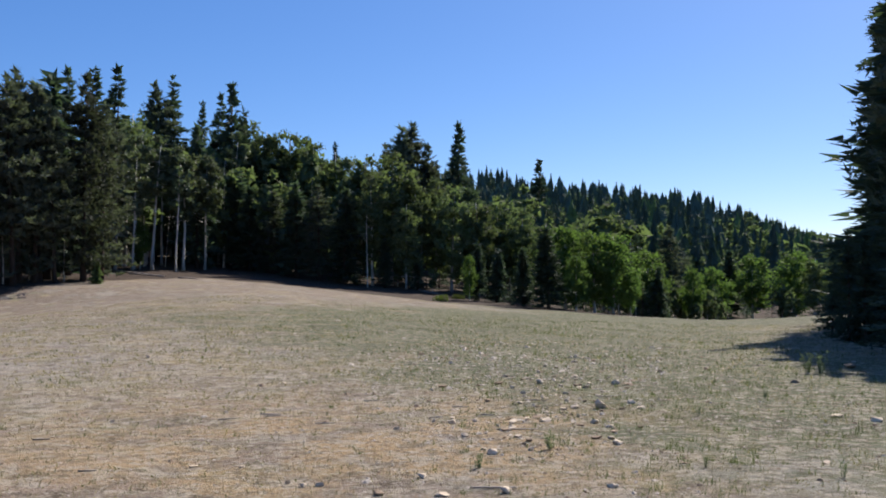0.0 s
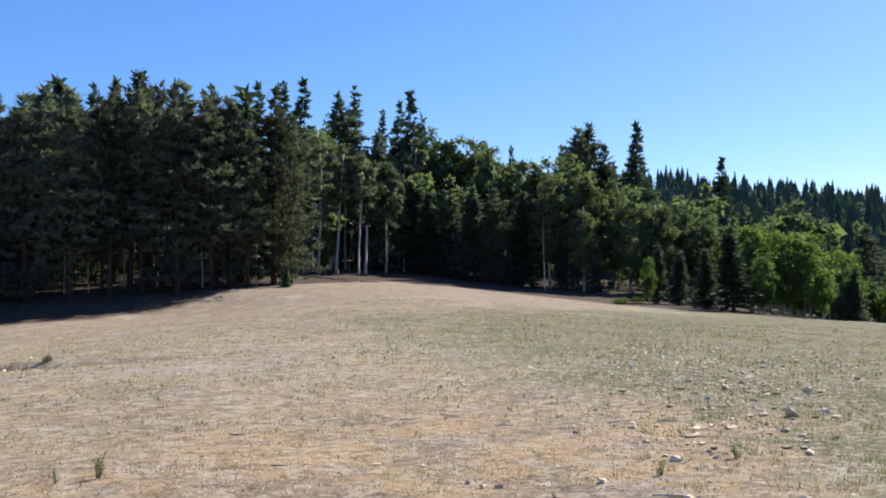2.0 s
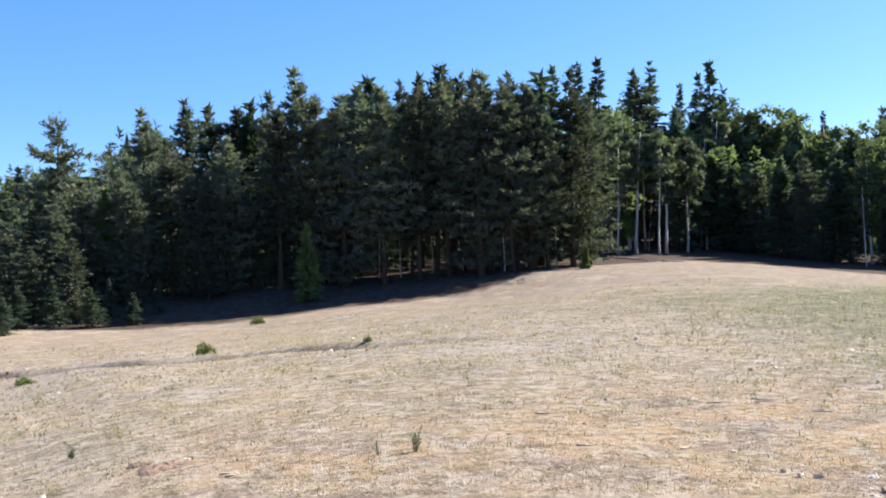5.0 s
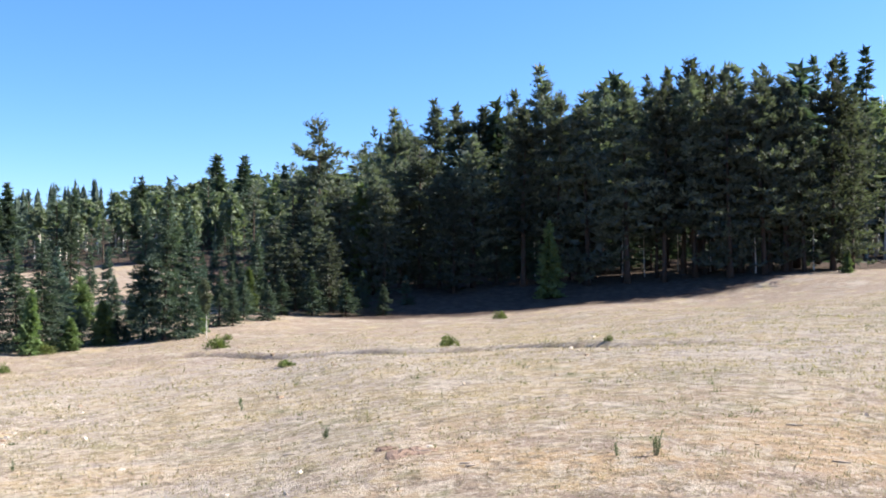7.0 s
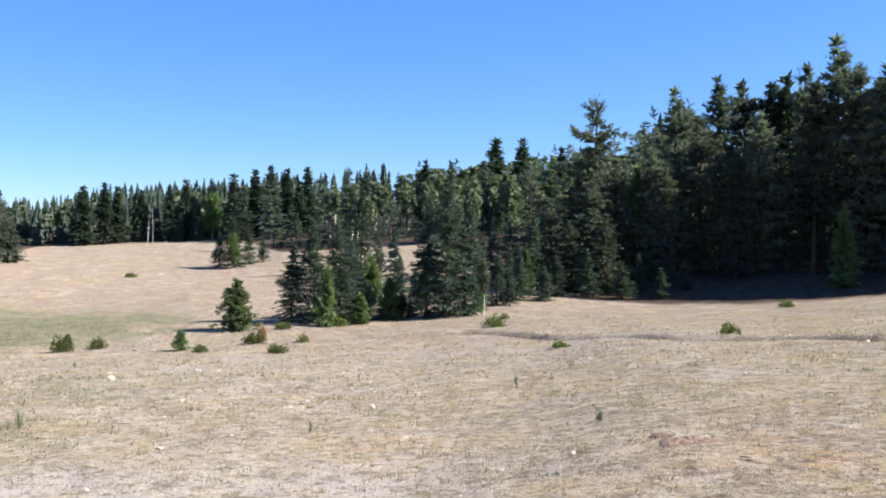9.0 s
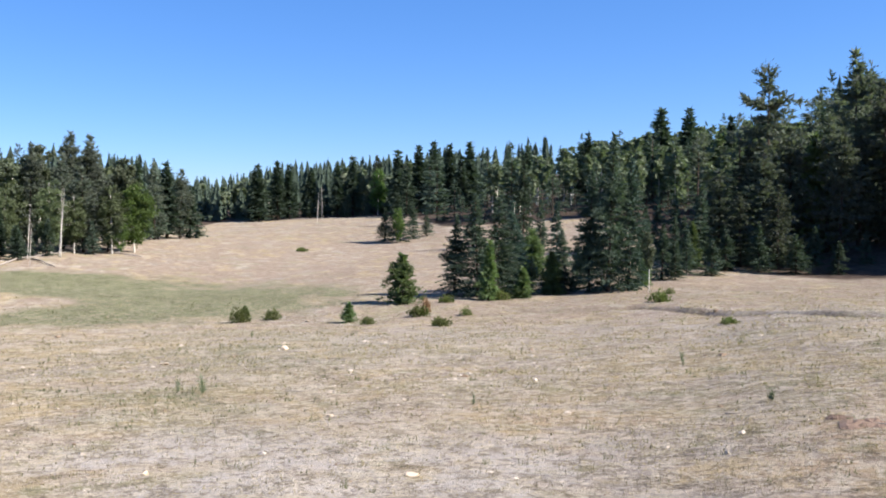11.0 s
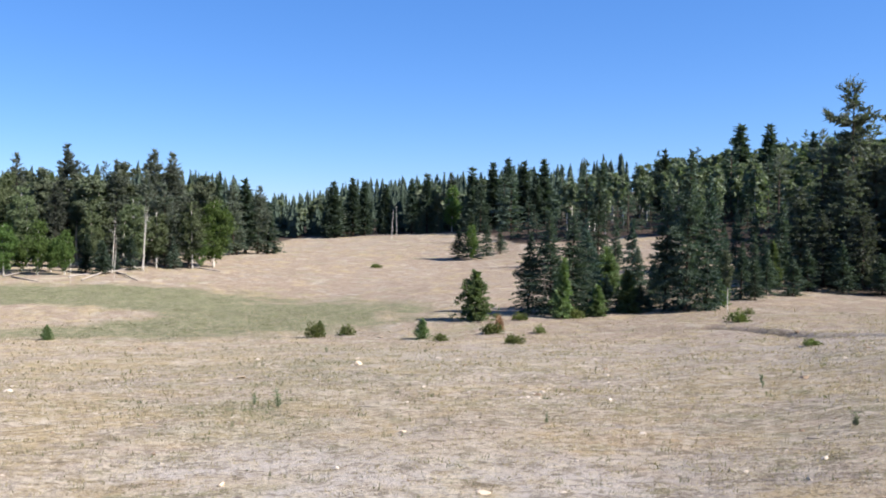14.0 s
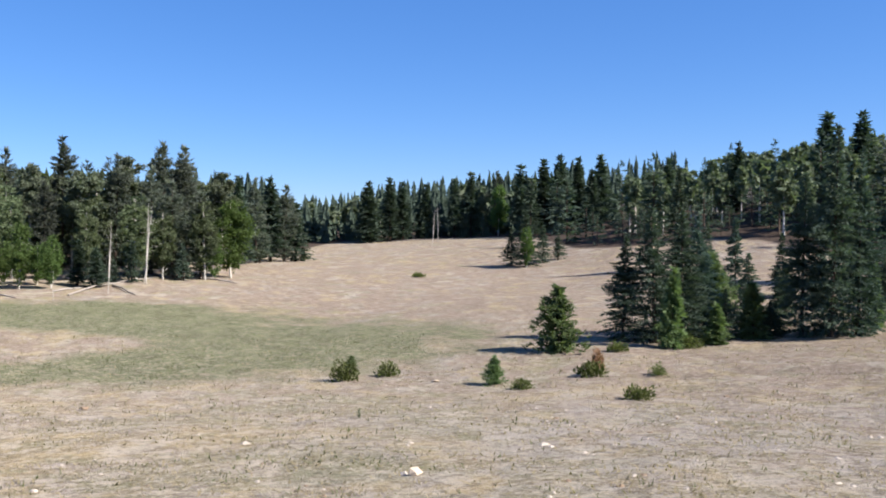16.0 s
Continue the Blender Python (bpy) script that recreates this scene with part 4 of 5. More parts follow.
for kind, bearing, r, height, spread in [
    ("aspen", 98.4, 69.0, 5.4, 1.00),
    ("fir", 100.2, 70.0, 6.4, 1.30),
    ("aspen", 101.0, 68.0, 6.0, 1.00),
    ("round_aspen", 100.5, 62.0, 3.4, 0.80),
    ("fir", 74.3, 114.0, 7.0, 1.30),
    ("fir", 75.2, 114.0, 6.4, 1.30),
    ("fir", 76.8, 115.0, 6.1, 1.30),
    ("fir", 78.0, 114.0, 6.4, 1.30),
    ("fir", 78.7, 113.0, 6.8, 1.30),
    ("fir", 79.8, 112.0, 6.6, 1.40),
    ("fir", 80.1, 112.0, 5.9, 1.40),
    ("round_aspen", 72.8, 112.0, 5.5, 0.80),
    ("spruce", 74.6, 112.0, 3.3, 0.80),
    ("spruce", 73.6, 111.0, 2.5, 0.80),
]:
    plant(kind, bearing, r, height, spread, "dark firs at the valley corner")
for kind, bearing, r, height, spread in [
    ("young_fir", 36.5, 57.0, 4.5, 0.75),
    ("bare_aspen", 37.3, 64.0, 7.9, 0.60),
    ("bare_aspen", 36.6, 66.0, 7.2, 0.60),
    ("bare_aspen", 32.2, 62.8, 6.9, 0.50),
    ("bare_aspen", 26.0, 62.8, 5.7, 0.50),
    ("bare_aspen", 21.6, 63.6, 7.0, 0.55), ("bare_aspen", 23.4, 64.4, 7.6, 0.50), ("bare_aspen", 24.7, 62.0, 6.4, 0.55), ("bare_aspen", 27.2, 63.8, 7.8, 0.50), ("bare_aspen", 29.0, 65.0, 6.8, 0.50), ("bare_aspen", 30.9, 62.6, 7.4, 0.50),
    ("young_fir", 19.9, 62.0, 1.4, 1.10),
    ("round_aspen", 20.2, 76.0, 0.9, 0.50),
    ("young_fir", 57.0, 46.0, 2.3, 0.60),
    ("young_fir", 47.9, 61.0, 7.0, 0.75),
    ("spruce", 53.9, 56.0, 4.7, 0.90), ("pine", 52.8, 58.6, 5.2, 1.30), ("spruce", 51.6, 57.0, 3.0, 1.25), ("spruce", 49.6, 57.2, 2.6, 1.30),
    ("spruce", 54.8, 57.2, 2.8, 1.20), ("spruce", 50.6, 54.8, 2.6, 1.40), ("spruce", 48.6, 54.6, 2.2, 1.50), ("spruce", 52.4, 54.4, 2.4, 1.40), ("spruce", 46.4, 55.0, 1.8, 1.50), ("pine", 49.6, 56.4, 4.6, 1.30), ("pine", 51.6, 56.2, 4.2, 1.30),
    ("spruce", 47.6, 57.0, 2.2, 1.30), ("spruce", 55.9, 57.6, 2.3, 1.25), ("spruce", 45.0, 57.4, 1.8, 1.30), ("spruce", 58.6, 52.0, 2.4, 1.20), ("spruce", 60.0, 56.0, 3.0, 1.00),
    ("young_fir", 47.1, 61.5, 5.6, 0.70),
]:
    plant(kind, bearing, r, height, spread, "saplings in front of the pines")


for kind, bearing, r, height, spread in [
    ("tall_pine", 24.2, 61.0, 12.4, 1.15), ("pine", 26.1, 60.5, 12.4, 1.05), ("tall_pine", 28.0, 61.0, 12.4, 1.15), ("tall_pine", 29.8, 60.0, 12.4, 1.05),
    ("tall_pine", 31.9, 60.0, 12.4, 1.15), ("pine", 34.2, 60.0, 12.0, 1.05), ("tall_pine", 36.0, 61.0, 12.2, 1.15), ("tall_pine", 38.0, 61.0, 11.4, 1.15),
    ("tall_pine", 22.9, 63.0, 12.2, 1.05), ("tall_pine", 27.8, 66.0, 13.0, 1.15), ("tall_pine", 33.4, 66.0, 13.2, 1.15), ("pine", 42.2, 60.0, 7.6, 1.25), ("pine", 46.4, 59.5, 7.2, 1.25), ("pine", 50.4, 59.0, 6.6, 1.25),
]:
    plant(kind, bearing, r, height, spread, "pine stand at the meadow edge")


# ---- woods behind the edge: uncounted trees in one mesh for each stand ----
def skyline(b):
    """How high the woods rise against the sky, in degrees, bearing by bearing."""
    return np.interp(b, [-34, -25, -21, -15, -7, -3, 3, 8, 10, 20, 36, 46, 50, 55, 62, 67, 72, 78, 82, 84, 86, 90, 95, 110],
                     [1.0, 1.6, 2.5, 4.8, 5.8, 6.5, 7.8, 8.8, 9.0, 9.8, 10.2, 8.4, 6.9, 6.0, 5.0, 4.5, 3.75, 3.35, 2.4, 2.4, 3.5, 4.15, 3.95, 3.7])


def wood(name, label, stand, seed):
    """stand: rows of kind, count, bearings from and to, distances from and to, heights from and to."""
    rng = np.random.default_rng(seed)
    vs, fs, mi, mats, o = [], [], [], [], 0
    for kind, count, b0, b1, r0, r1, h0, h1 in stand:
        patterns = []
        for k in range(5 if r0 > 105 else 3):
            rg = np.random.default_rng(seed * 10 + k + hash_of(kind))
            if kind in KINDS:
                H, R, start, outline, nb, per, leaf, clump, needles, bark, rt = KINDS[kind]
                far = r0 > 105
                if far:
                    cv, cf = far_conifer(rg, H, R * rg.uniform(1.05, 1.35), start, SHAPES[outline])
                else:
                    cv, cf = conifer_crown(rg, H, R, start, SHAPES[outline], 60, 11, leaf * 2.2, clump=clump * 0.6, ragged=0.2, core=False)
            else:
                H, R, start, needles, rt = (10, 1.6, 0.22, PALE_LEAVES, 0.13) if kind == "pale_aspen" else (10, 1.9, 0.03, ASPEN_LEAVES, 0.12)
                bark = ASPEN_BARK
                far = r0 > 105
                cv, cf = leaf_crown(rg, H, R, start, 24 if far else 40, 12 if far else 19, 0.48 if far else 0.34)
            (tv, tf) = tube([[0, 0, -0.3], [0.1, 0, 0.4 * H], [0, 0, 0.7 * H]], [rt * 1.1, rt * 0.7, rt * 0.15], 3) if far else trunk_shape(rg, H, rt, 0.015, top=0.8, sides=4)[0]
            patterns.append((H, cv, cf, needles, tv, tf, bark))
        for _ in range(count):
            H, cv, cf, needles, tv, tf, bark = patterns[rng.integers(len(patterns))]
            b, r = rng.uniform(b0, b1), rng.uniform(r0, r1)
            if r < forest_edge(np.array([b]))[0] + 3:
                continue
            room = 1.6 + r * math.tan(radians(float(skyline(b)))) - float(land(b, r))
            tall = min(rng.uniform(h0, h1), room * rng.uniform(0.66, 1.06))
            if tall < h0 * 0.4:
                continue
            s = tall / H
            a = rng.uniform(0, 6.28)
            rot = np.array([[np.cos(a), -np.sin(a), 0], [np.sin(a), np.cos(a), 0], [0, 0, 1]])
            w = rng.uniform(0.9, 1.25)
            place = np.array(spot(b, r, 0.1))
            for vv, ff, mat in ((cv, cf, needles), (tv, tf, bark)):
                if mat not in mats:
                    mats.append(mat)
                vs.append((vv * s * np.array([w, w, 1])) @ rot.T + place)
                fs += [[q + o for q in f] for f in (ff if isinstance(ff, list) else ff.tolist())]
                mi += [mats.index(mat)] * len(ff)
                o += len(vv)
    ob = new(name, mesh_of(name, np.vstack(vs), fs, mats, index=mi))
    return tagged(ob, label, "woods", kind="stuff")


wood("woods", "dark conifer woods behind the meadow edge", [
    ("tall_pine", 100, 18, 48, 76, 104, 11, 17), ("fir", 30, 19, 48, 80, 100, 7, 13), ("pine", 18, 40, 55, 76, 92, 7, 11),
    # low spruces and firs from 63 to 88 m are added to shade the floor
    ("aspen", 12, 17, 42, 80, 96, 8, 11), ("fir", 36, 21, 50, 68, 88, 4, 9), ("spruce", 120, 20, 52, 63, 84, 2, 4.5), ("fir", 30, 8, 24, 90, 118, 9, 14), ("aspen", 60, 7, 23, 88, 114, 9, 14)], 5)
wood("woods", "green aspen grove with scattered dark firs", [
    ("spruce", 60, -14, 13, 79, 92, 1.8, 4), ("aspen", 60, -22, -9, 78, 100, 2, 4.5), ("spruce", 60, -24, -6, 76, 100, 2, 4), ("aspen", 50, -16, 13, 75, 90, 1.8, 3.6), ("aspen", 70, -12, 14, 84, 122, 7, 12), ("fir", 22, -12, 15, 82, 122, 6, 10), ("aspen", 40, -2, 14, 112, 150, 8, 11)], 6)
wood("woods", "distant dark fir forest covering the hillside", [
    # blue spruces and young firs mixed in as painted haze, paling the hill
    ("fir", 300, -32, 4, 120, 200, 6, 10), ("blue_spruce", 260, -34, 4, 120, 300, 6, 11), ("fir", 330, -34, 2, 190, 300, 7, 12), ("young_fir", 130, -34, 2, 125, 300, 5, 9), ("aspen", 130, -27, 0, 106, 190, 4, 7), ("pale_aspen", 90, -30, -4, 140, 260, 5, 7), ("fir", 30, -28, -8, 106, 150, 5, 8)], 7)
wood("woods", "pale aspen woods with dark spruces on the far ridge", [
    ("pale_aspen", 250, 40, 66, 82, 124, 3.6, 6.2), ("aspen", 26, 42, 58, 84, 118, 3.6, 6), ("spruce", 90, 51, 70, 79, 98, 1.6, 4.5), ("fir", 26, 50, 72, 90, 120, 6, 9), ("fir", 60, 6, 50, 106, 160, 9, 12)], 8)
wood("woods", "far conifer forest closing the valley", [
    ("fir", 120, 66, 88, 113, 145, 5, 9), ("spruce", 44, 70, 86, 113, 122, 3, 5), ("pale_aspen", 40, 68, 86, 114, 132, 4.5, 7), ("fir", 300, 62, 102, 122, 240, 6, 11)], 9)
wood("woods", "mixed aspen and pine stand beside the valley", [
    ("aspen", 90, 86, 112, 72, 98, 4, 8), ("pale_aspen", 36, 88, 112, 72, 92, 5, 8), ("spruce", 40, 87, 110, 72, 88, 2, 4), ("fir", 40, 85, 112, 74, 104, 4.5, 8), ("tall_pine", 14, 88, 108, 70, 88, 6, 9)], 10)

# ---- rocks ----
def rock_mesh(seed, mat, flat=0.7):
    """An angular broken block with a few small chipped facets."""
    rng = random.Random(seed * 31 + 5)
    bm = bmesh.new()
    for _ in range(15):
        d = Vector((rng.gauss(0, 1), rng.gauss(0, 1), rng.gauss(0.1, 0.8))).normalized()
        d = Vector((math.copysign(abs(d.x) ** 0.7, d.x), math.copysign(abs(d.y) ** 0.7, d.y), math.copysign(abs(d.z) ** 0.8, d.z)))
        bm.verts.new((d.x * 0.5 * rng.uniform(0.75, 1.0), d.y * 0.5 * rng.uniform(0.75, 1.0), d.z * 0.55 * flat * rng.uniform(0.8, 1.0)))
    hull = bmesh.ops.convex_hull(bm, input=bm.verts)
    bmesh.ops.delete(bm, geom=list({g for g in hull["geom_interior"] + hull["geom_unused"] if isinstance(g, bmesh.types.BMVert)}), context="VERTS")
    bmesh.ops.recalc_face_normals(bm, faces=bm.faces)
    me = bpy.data.meshes.new("rock")
    bm.to_mesh(me)
    bm.free()
    me.materials.append(mat)
    return me


ROCKS = [rock_mesh(k, DARK_STONE if k % 4 == 3 else STONE, (0.6, 0.75, 0.9)[k % 3]) for k in range(8)]


def rock(bearing, r, width, height, k, label):
    ob = new("rock", ROCKS[k % 8])
    ob.matrix_world = Matrix.Translation(spot(bearing, r) + Vector((0, 0, 0.16 * height))) @ pose(0, 0, 0, k * 7 % 17 - 8, k * 5 % 13 - 6, k * 67) @ Matrix.Diagonal((width * 1.1, width * 0.85, height * 1.25, 1))
    return tagged(ob, label, "rock", "rocks on the meadow")


for k, (bearing, r, width, height) in enumerate([
    (-9.3, 11.5, 0.15, 0.22), (-5.8, 14.7, 0.17, 0.13), (-10.2, 14.5, 0.14, 0.09), (-10.9, 14.4, 0.17, 0.08),
    (-4.2, 10.2, 0.13, 0.06), (-4.1, 9.7, 0.09, 0.07), (-4.5, 9.1, 0.09, 0.06), (-5.1, 8.9, 0.08, 0.06),
    (-11.7, 11.6, 0.11, 0.07), (-1.9, 10.3, 0.09, 0.06), (-1.3, 9.1, 0.09, 0.05), (-9.1, 9.4, 0.12, 0.07),
    (1.3, 7.4, 0.11, 0.07), (7.3, 7.3, 0.07, 0.05), (9.2, 7.4, 0.05, 0.06), (3.8, 6.9, 0.11, 0.06),
    (0.1, 6.8, 0.12, 0.06), (-3.8, 6.9, 0.11, 0.08), (-10.0, 7.0, 0.10, 0.04), (-14.1, 8.2, 0.08, 0.03),
    (-21.8, 8.7, 0.10, 0.04), (-24.3, 11.5, 0.14, 0.08), (-22.3, 11.7, 0.18, 0.07), (-23.0, 17.9, 0.23, 0.15),
]):
    rock(bearing, r, width, height, k, "pale weathered limestone rock lying on dry grass" if k % 4 else "brown weathered rock half sunk in dry grass")
for k, (bearing, r, width, height) in enumerate([
    (78.3, 21.7, 0.18, 0.18), (85.2, 18.8, 0.20, 0.10), (90.9, 30.9, 0.19, 0.13), (86.3, 7.8, 0.08, 0.04),
    (52.2, 7.7, 0.05, 0.04), (70.7, 7.2, 0.15, 0.04), (90.1, 9.5, 0.05, 0.05), (75.6, 10.5, 0.11, 0.04),
    (77.0, 34.6, 0.21, 0.10), (8.3, 7.3, 0.07, 0.06), (52.9, 30.7, 0.18, 0.13), (17.1, 18.2, 0.11, 0.08),
    (41.6, 14.8, 0.09, 0.06), (48.7, 12.4, 0.06, 0.05), (24.7, 8.4, 0.06, 0.03), (2.8, 9.5, 0.08, 0.05),
    (11.8, 8.0, 0.07, 0.03), (14.5, 8.1, 0.09, 0.03), (-8.9, 18.7, 0.13, 0.08), (-7.9, 20.0, 0.12, 0.07),
    (19.0, 10.8, 0.06, 0.04), (9.4, 14.2, 0.08, 0.06),
]):
    rock(bearing, r, width, height, k * 3 + 1, "small pale stone lying on the dry meadow")
strewn = random.Random(23)
for k in range(150):
    r = strewn.triangular(7.5, 21, 10.5)
    w = strewn.uniform(0.03, 0.085) * strewn.choice((1, 1, 1.2, 1.8))
    rock(1 - strewn.triangular(0, 1, 0.55) * 14 + (14 - r) * 0.3, r, w, w * strewn.uniform(0.4, 0.8), k * 5 + 2, "small pale stone among the stony strip of grass")


def scatter(rng, n, b0, b1, r0, r1, power=1.0):
    b = rng.uniform(b0, b1, n)
    r = r0 + (r1 - r0) * rng.random(n) ** power
    return b, r, np.stack([-np.sin(np.radians(b)) * r, np.cos(np.radians(b)) * r, land(b, r)], -1)


def pebbles():
    """Scattered gravel, thickest along the stony strip."""
    rng = np.random.default_rng(41)
    sets = [scatter(rng, 1700, -28, 108, 5, 36), scatter(rng, 300, 30, 75, 14, 30), scatter(rng, 900, -13, 1, 8, 24, 1.2), scatter(rng, 260, 0, 22, 6, 20, 1.3), scatter(rng, 160, -26, -17, 7, 14), scatter(rng, 90, 62, 78, 13, 18), scatter(rng, 110, 34, 60, 24, 32), scatter(rng, 800, -17, 6, 6.5, 20, 1.2)]
    p, r = np.vstack([q[2] for q in sets]), np.concatenate([q[1] for q in sets])
    n = len(p)
    oct_v = np.array([[1, 0, 0], [0.5, 0.87, 0], [-0.5, 0.87, 0], [-1, 0, 0], [-0.5, -0.87, 0], [0.5, -0.87, 0], [0.45, 0.3, 0.75], [-0.4, 0.35, 0.7], [0, -0.5, 0.65]])
    oct_f = [[0, 1, 6], [1, 2, 7], [1, 7, 6], [2, 3, 7], [3, 4, 8], [3, 8, 7], [4, 5, 8], [5, 0, 6], [5, 6, 8], [6, 7, 8]]
    size = rng.uniform(0.007, 0.022, n) * np.clip(r / 10, 0.8, 1.9) * np.where(rng.random(n) < 0.06, 1.9, 1)
    a = rng.uniform(0, 6.28, n)
    v = oct_v[None] * (1 + rng.normal(0, 0.18, (n, 9, 3))) * size[:, None, None] * rng.uniform(0.6, 1.2, (n, 1, 3)) * np.array([1.1, 1.1, 0.7])
    x = v[..., 0] * np.cos(a)[:, None] - v[..., 1] * np.sin(a)[:, None]
    y = v[..., 0] * np.sin(a)[:, None] + v[..., 1] * np.cos(a)[:, None]
    v = np.stack([x, y, v[..., 2]], -1) + p[:, None]
    f = (np.array(oct_f)[None] + (np.arange(n) * 9)[:, None, None]).reshape(-1, 3)
    ob = new("gravel", mesh_of("gravel", v.reshape(-1, 3), f, [PALE_STONE, DARK_STONE], index=np.repeat((rng.random(n) < 0.38).astype(int), 10)))
    return tagged(ob, "pale and brown gravel strewn over the meadow", "gravel", kind="stuff")


pebbles()


def blades(p, rng, height, width, count, spread, lean):
    """Matted single blades strewn round each point."""
    n = len(p) * count
    base = np.repeat(p, count, 0) + np.column_stack([rng.normal(0, 1, (n, 2)) * np.repeat(spread, count)[:, None], np.full(n, -0.004)])
    a = rng.uniform(0, 6.28, n)
    h = np.repeat(height, count) * rng.uniform(0.4, 1.3, n)
    w = np.repeat(width, count) * rng.uniform(0.6, 1.3, n) * 0.5
    out = np.stack([np.cos(a), np.sin(a), 0 * a], -1)
    side = np.stack([-np.sin(a), np.cos(a), 0 * a], -1)
    ln = rng.uniform(0.2, 1.0, n)[:, None] * lean
    tip = base + (np.array([0, 0, 1.0]) * (1.05 - 0.75 * ln / lean) + out * ln) * h[:, None]
    v = np.stack([base - side * w[:, None], base + side * w[:, None], tip], 1).reshape(-1, 3)
    return v, np.arange(n * 3).reshape(-1, 3)


def stubble():
    """Thin upright dead stalks standing out of the matted grass."""
    rng = np.random.default_rng(29)
    b, r, p = scatter(rng, 6500, -28, 106, 4.5, 24, 1.4)
    patch = np.array([noise.noise(Vector((q[0] * 0.7, q[1] * 0.7, 9))) + 0.5 * noise.noise(Vector((q[0] * 2.3, q[1] * 2.3, 5))) for q in p])
    p, r = p[patch > 0.02], r[patch > 0.02]
    sc = np.clip(r / 9, 0.7, 2.0)
    v, f = blades(p, rng, 0.045 * rng.uniform(0.5, 1.6, len(p)) * sc**0.5, 0.009 * sc, 3, 0.03 * sc, 0.5)
    tagged(new("stubble", mesh_of("stubble", v, f, PALE_STALK)), "thin upright bleached grass stalks", "grass", kind="stuff")


PALE_STALK = material("bleached_stalks", (0.32, 0.28, 0.20), 0.75, 0.3, 0.45, island=True)
stubble()


def grass():
    rng = np.random.default_rng(17)
    b, r, p = scatter(rng, 60000, -30, 108, 3.6, 46, 1.25)
    patch = np.array([noise.noise(Vector((q[0] * 0.5, q[1] * 0.5, 0))) + 0.6 * noise.noise(Vector((q[0] * 1.9, q[1] * 1.9, 3))) for q in p])
    keep = patch + rng.normal(0, 0.3, len(p)) > -0.15
    b, r, p = b[keep], r[keep], p[keep]
    green, bare = sward(b, r)
    is_green = rng.random(len(p)) < 0.08 + 0.7 * green
    scale = np.clip(r / 9, 0.7, 2.4)
    for name, label, sel, mat, hh, ww, lean in (("dry_grass", "short matted straw-coloured dry grass", ~is_green, STRAW, 0.032, 0.013, 2.8), ("green_grass", "thin green grass growing among the straw", is_green, GREEN_BLADES, 0.05, 0.009, 1.2)):
        q, sc = p[sel], scale[sel]
        v, f = blades(q, rng, hh * rng.uniform(0.5, 1.5, len(q)) * sc**0.6, ww * sc, 5, 0.06 * sc, lean)
        tagged(new(name, mesh_of(name, v, f, mat)), label, "grass", kind="stuff")


grass()


def stems():
    """Standing dead stalks and seed heads among the near grass."""
    rng = np.random.default_rng(23)
    b, r, p = scatter(rng, 4000, -30, 108, 3.8, 17, 1.0)
    patch = np.array([noise.noise(Vector((q[0] * 0.7, q[1] * 0.7, 8))) for q in p])
    keep = patch + rng.normal(0, 0.15, len(p)) > 0.02
    p, r = p[keep], r[keep]
    v, f = blades(p, rng, rng.uniform(0.035, 0.11, len(p)), np.full(len(p), 0.0045) * np.clip(r / 8, 0.8, 1.8), 4, np.full(len(p), 0.03), 0.35)
    tagged(new("grass_stalks", mesh_of("grass_stalks", v, f, STRAW)), "standing pale dead grass stalks", "grass", kind="stuff")


stems()


def green_tufts():
    """Upright tufts of living grass, close together on the stony strip and few elsewhere."""
    rng = np.random.default_rng(37)
    sets = [scatter(rng, 170, -18, -1, 6.3, 15, 1.2), scatter(rng, 60, -26, -14, 7, 18), scatter(rng, 150, 0, 105, 6.5, 20, 1.1)]
    p, r = np.vstack([q[2] for q in sets]), np.concatenate([q[1] for q in sets])
    v, f = blades(p, rng, rng.uniform(0.05, 0.13, len(p)), np.full(len(p), 0.006) * np.clip(r / 8, 0.9, 2.0), 16, rng.uniform(0.02, 0.06, len(p)), 0.55)
    tagged(new("grass_tufts", mesh_of("grass_tufts", v, f, GREEN_BLADES)), "upright tufts of green grass between stones", "grass", kind="stuff")


green_tufts()


# ---- weeds, shrubs and saplings ----
def weed(bearing, r, height, k):
    rng = np.random.default_rng(300 + k)
    ob = thing("weed", "upright grey-green weed growing from dry grass", "weed", "weeds on the meadow")
    n = 7
    stems, leaves = [], []
    for _ in range(n):
        a, tilt = rng.uniform(0, 6.28), rng.uniform(0.05, 0.35)
        top = np.array([np.cos(a) * tilt, np.sin(a) * tilt, 1]) * height * rng.uniform(0.55, 1)
        foot = np.array([np.cos(a), np.sin(a), 0]) * height * rng.uniform(0, 0.12)
        stems.append(tube([foot - [0, 0, 0.02], foot + top * 0.5, foot + top], [0.02 * height, 0.014 * height, 0.005 * height], 4))
        m = 10
        u = rng.uniform(0.1, 1, m)
        pos = foot + top * u[:, None]
        d = unit(rng.normal(size=(m, 3)) * [1, 1, 0.4] + [0, 0, 0.8])
        leaves.append(cards(pos, d, rand_dirs(rng, m), np.full(m, 0.22 * height), np.full(m, 0.045 * height)))
    for stem in stems:
        part("stem", mesh_of("stem", *stem, SAGE), ob)
    part("leaves", mesh_of("leaves", *merge(leaves), SAGE), ob)
    ob.matrix_basis = Matrix.Translation(spot(bearing, r))


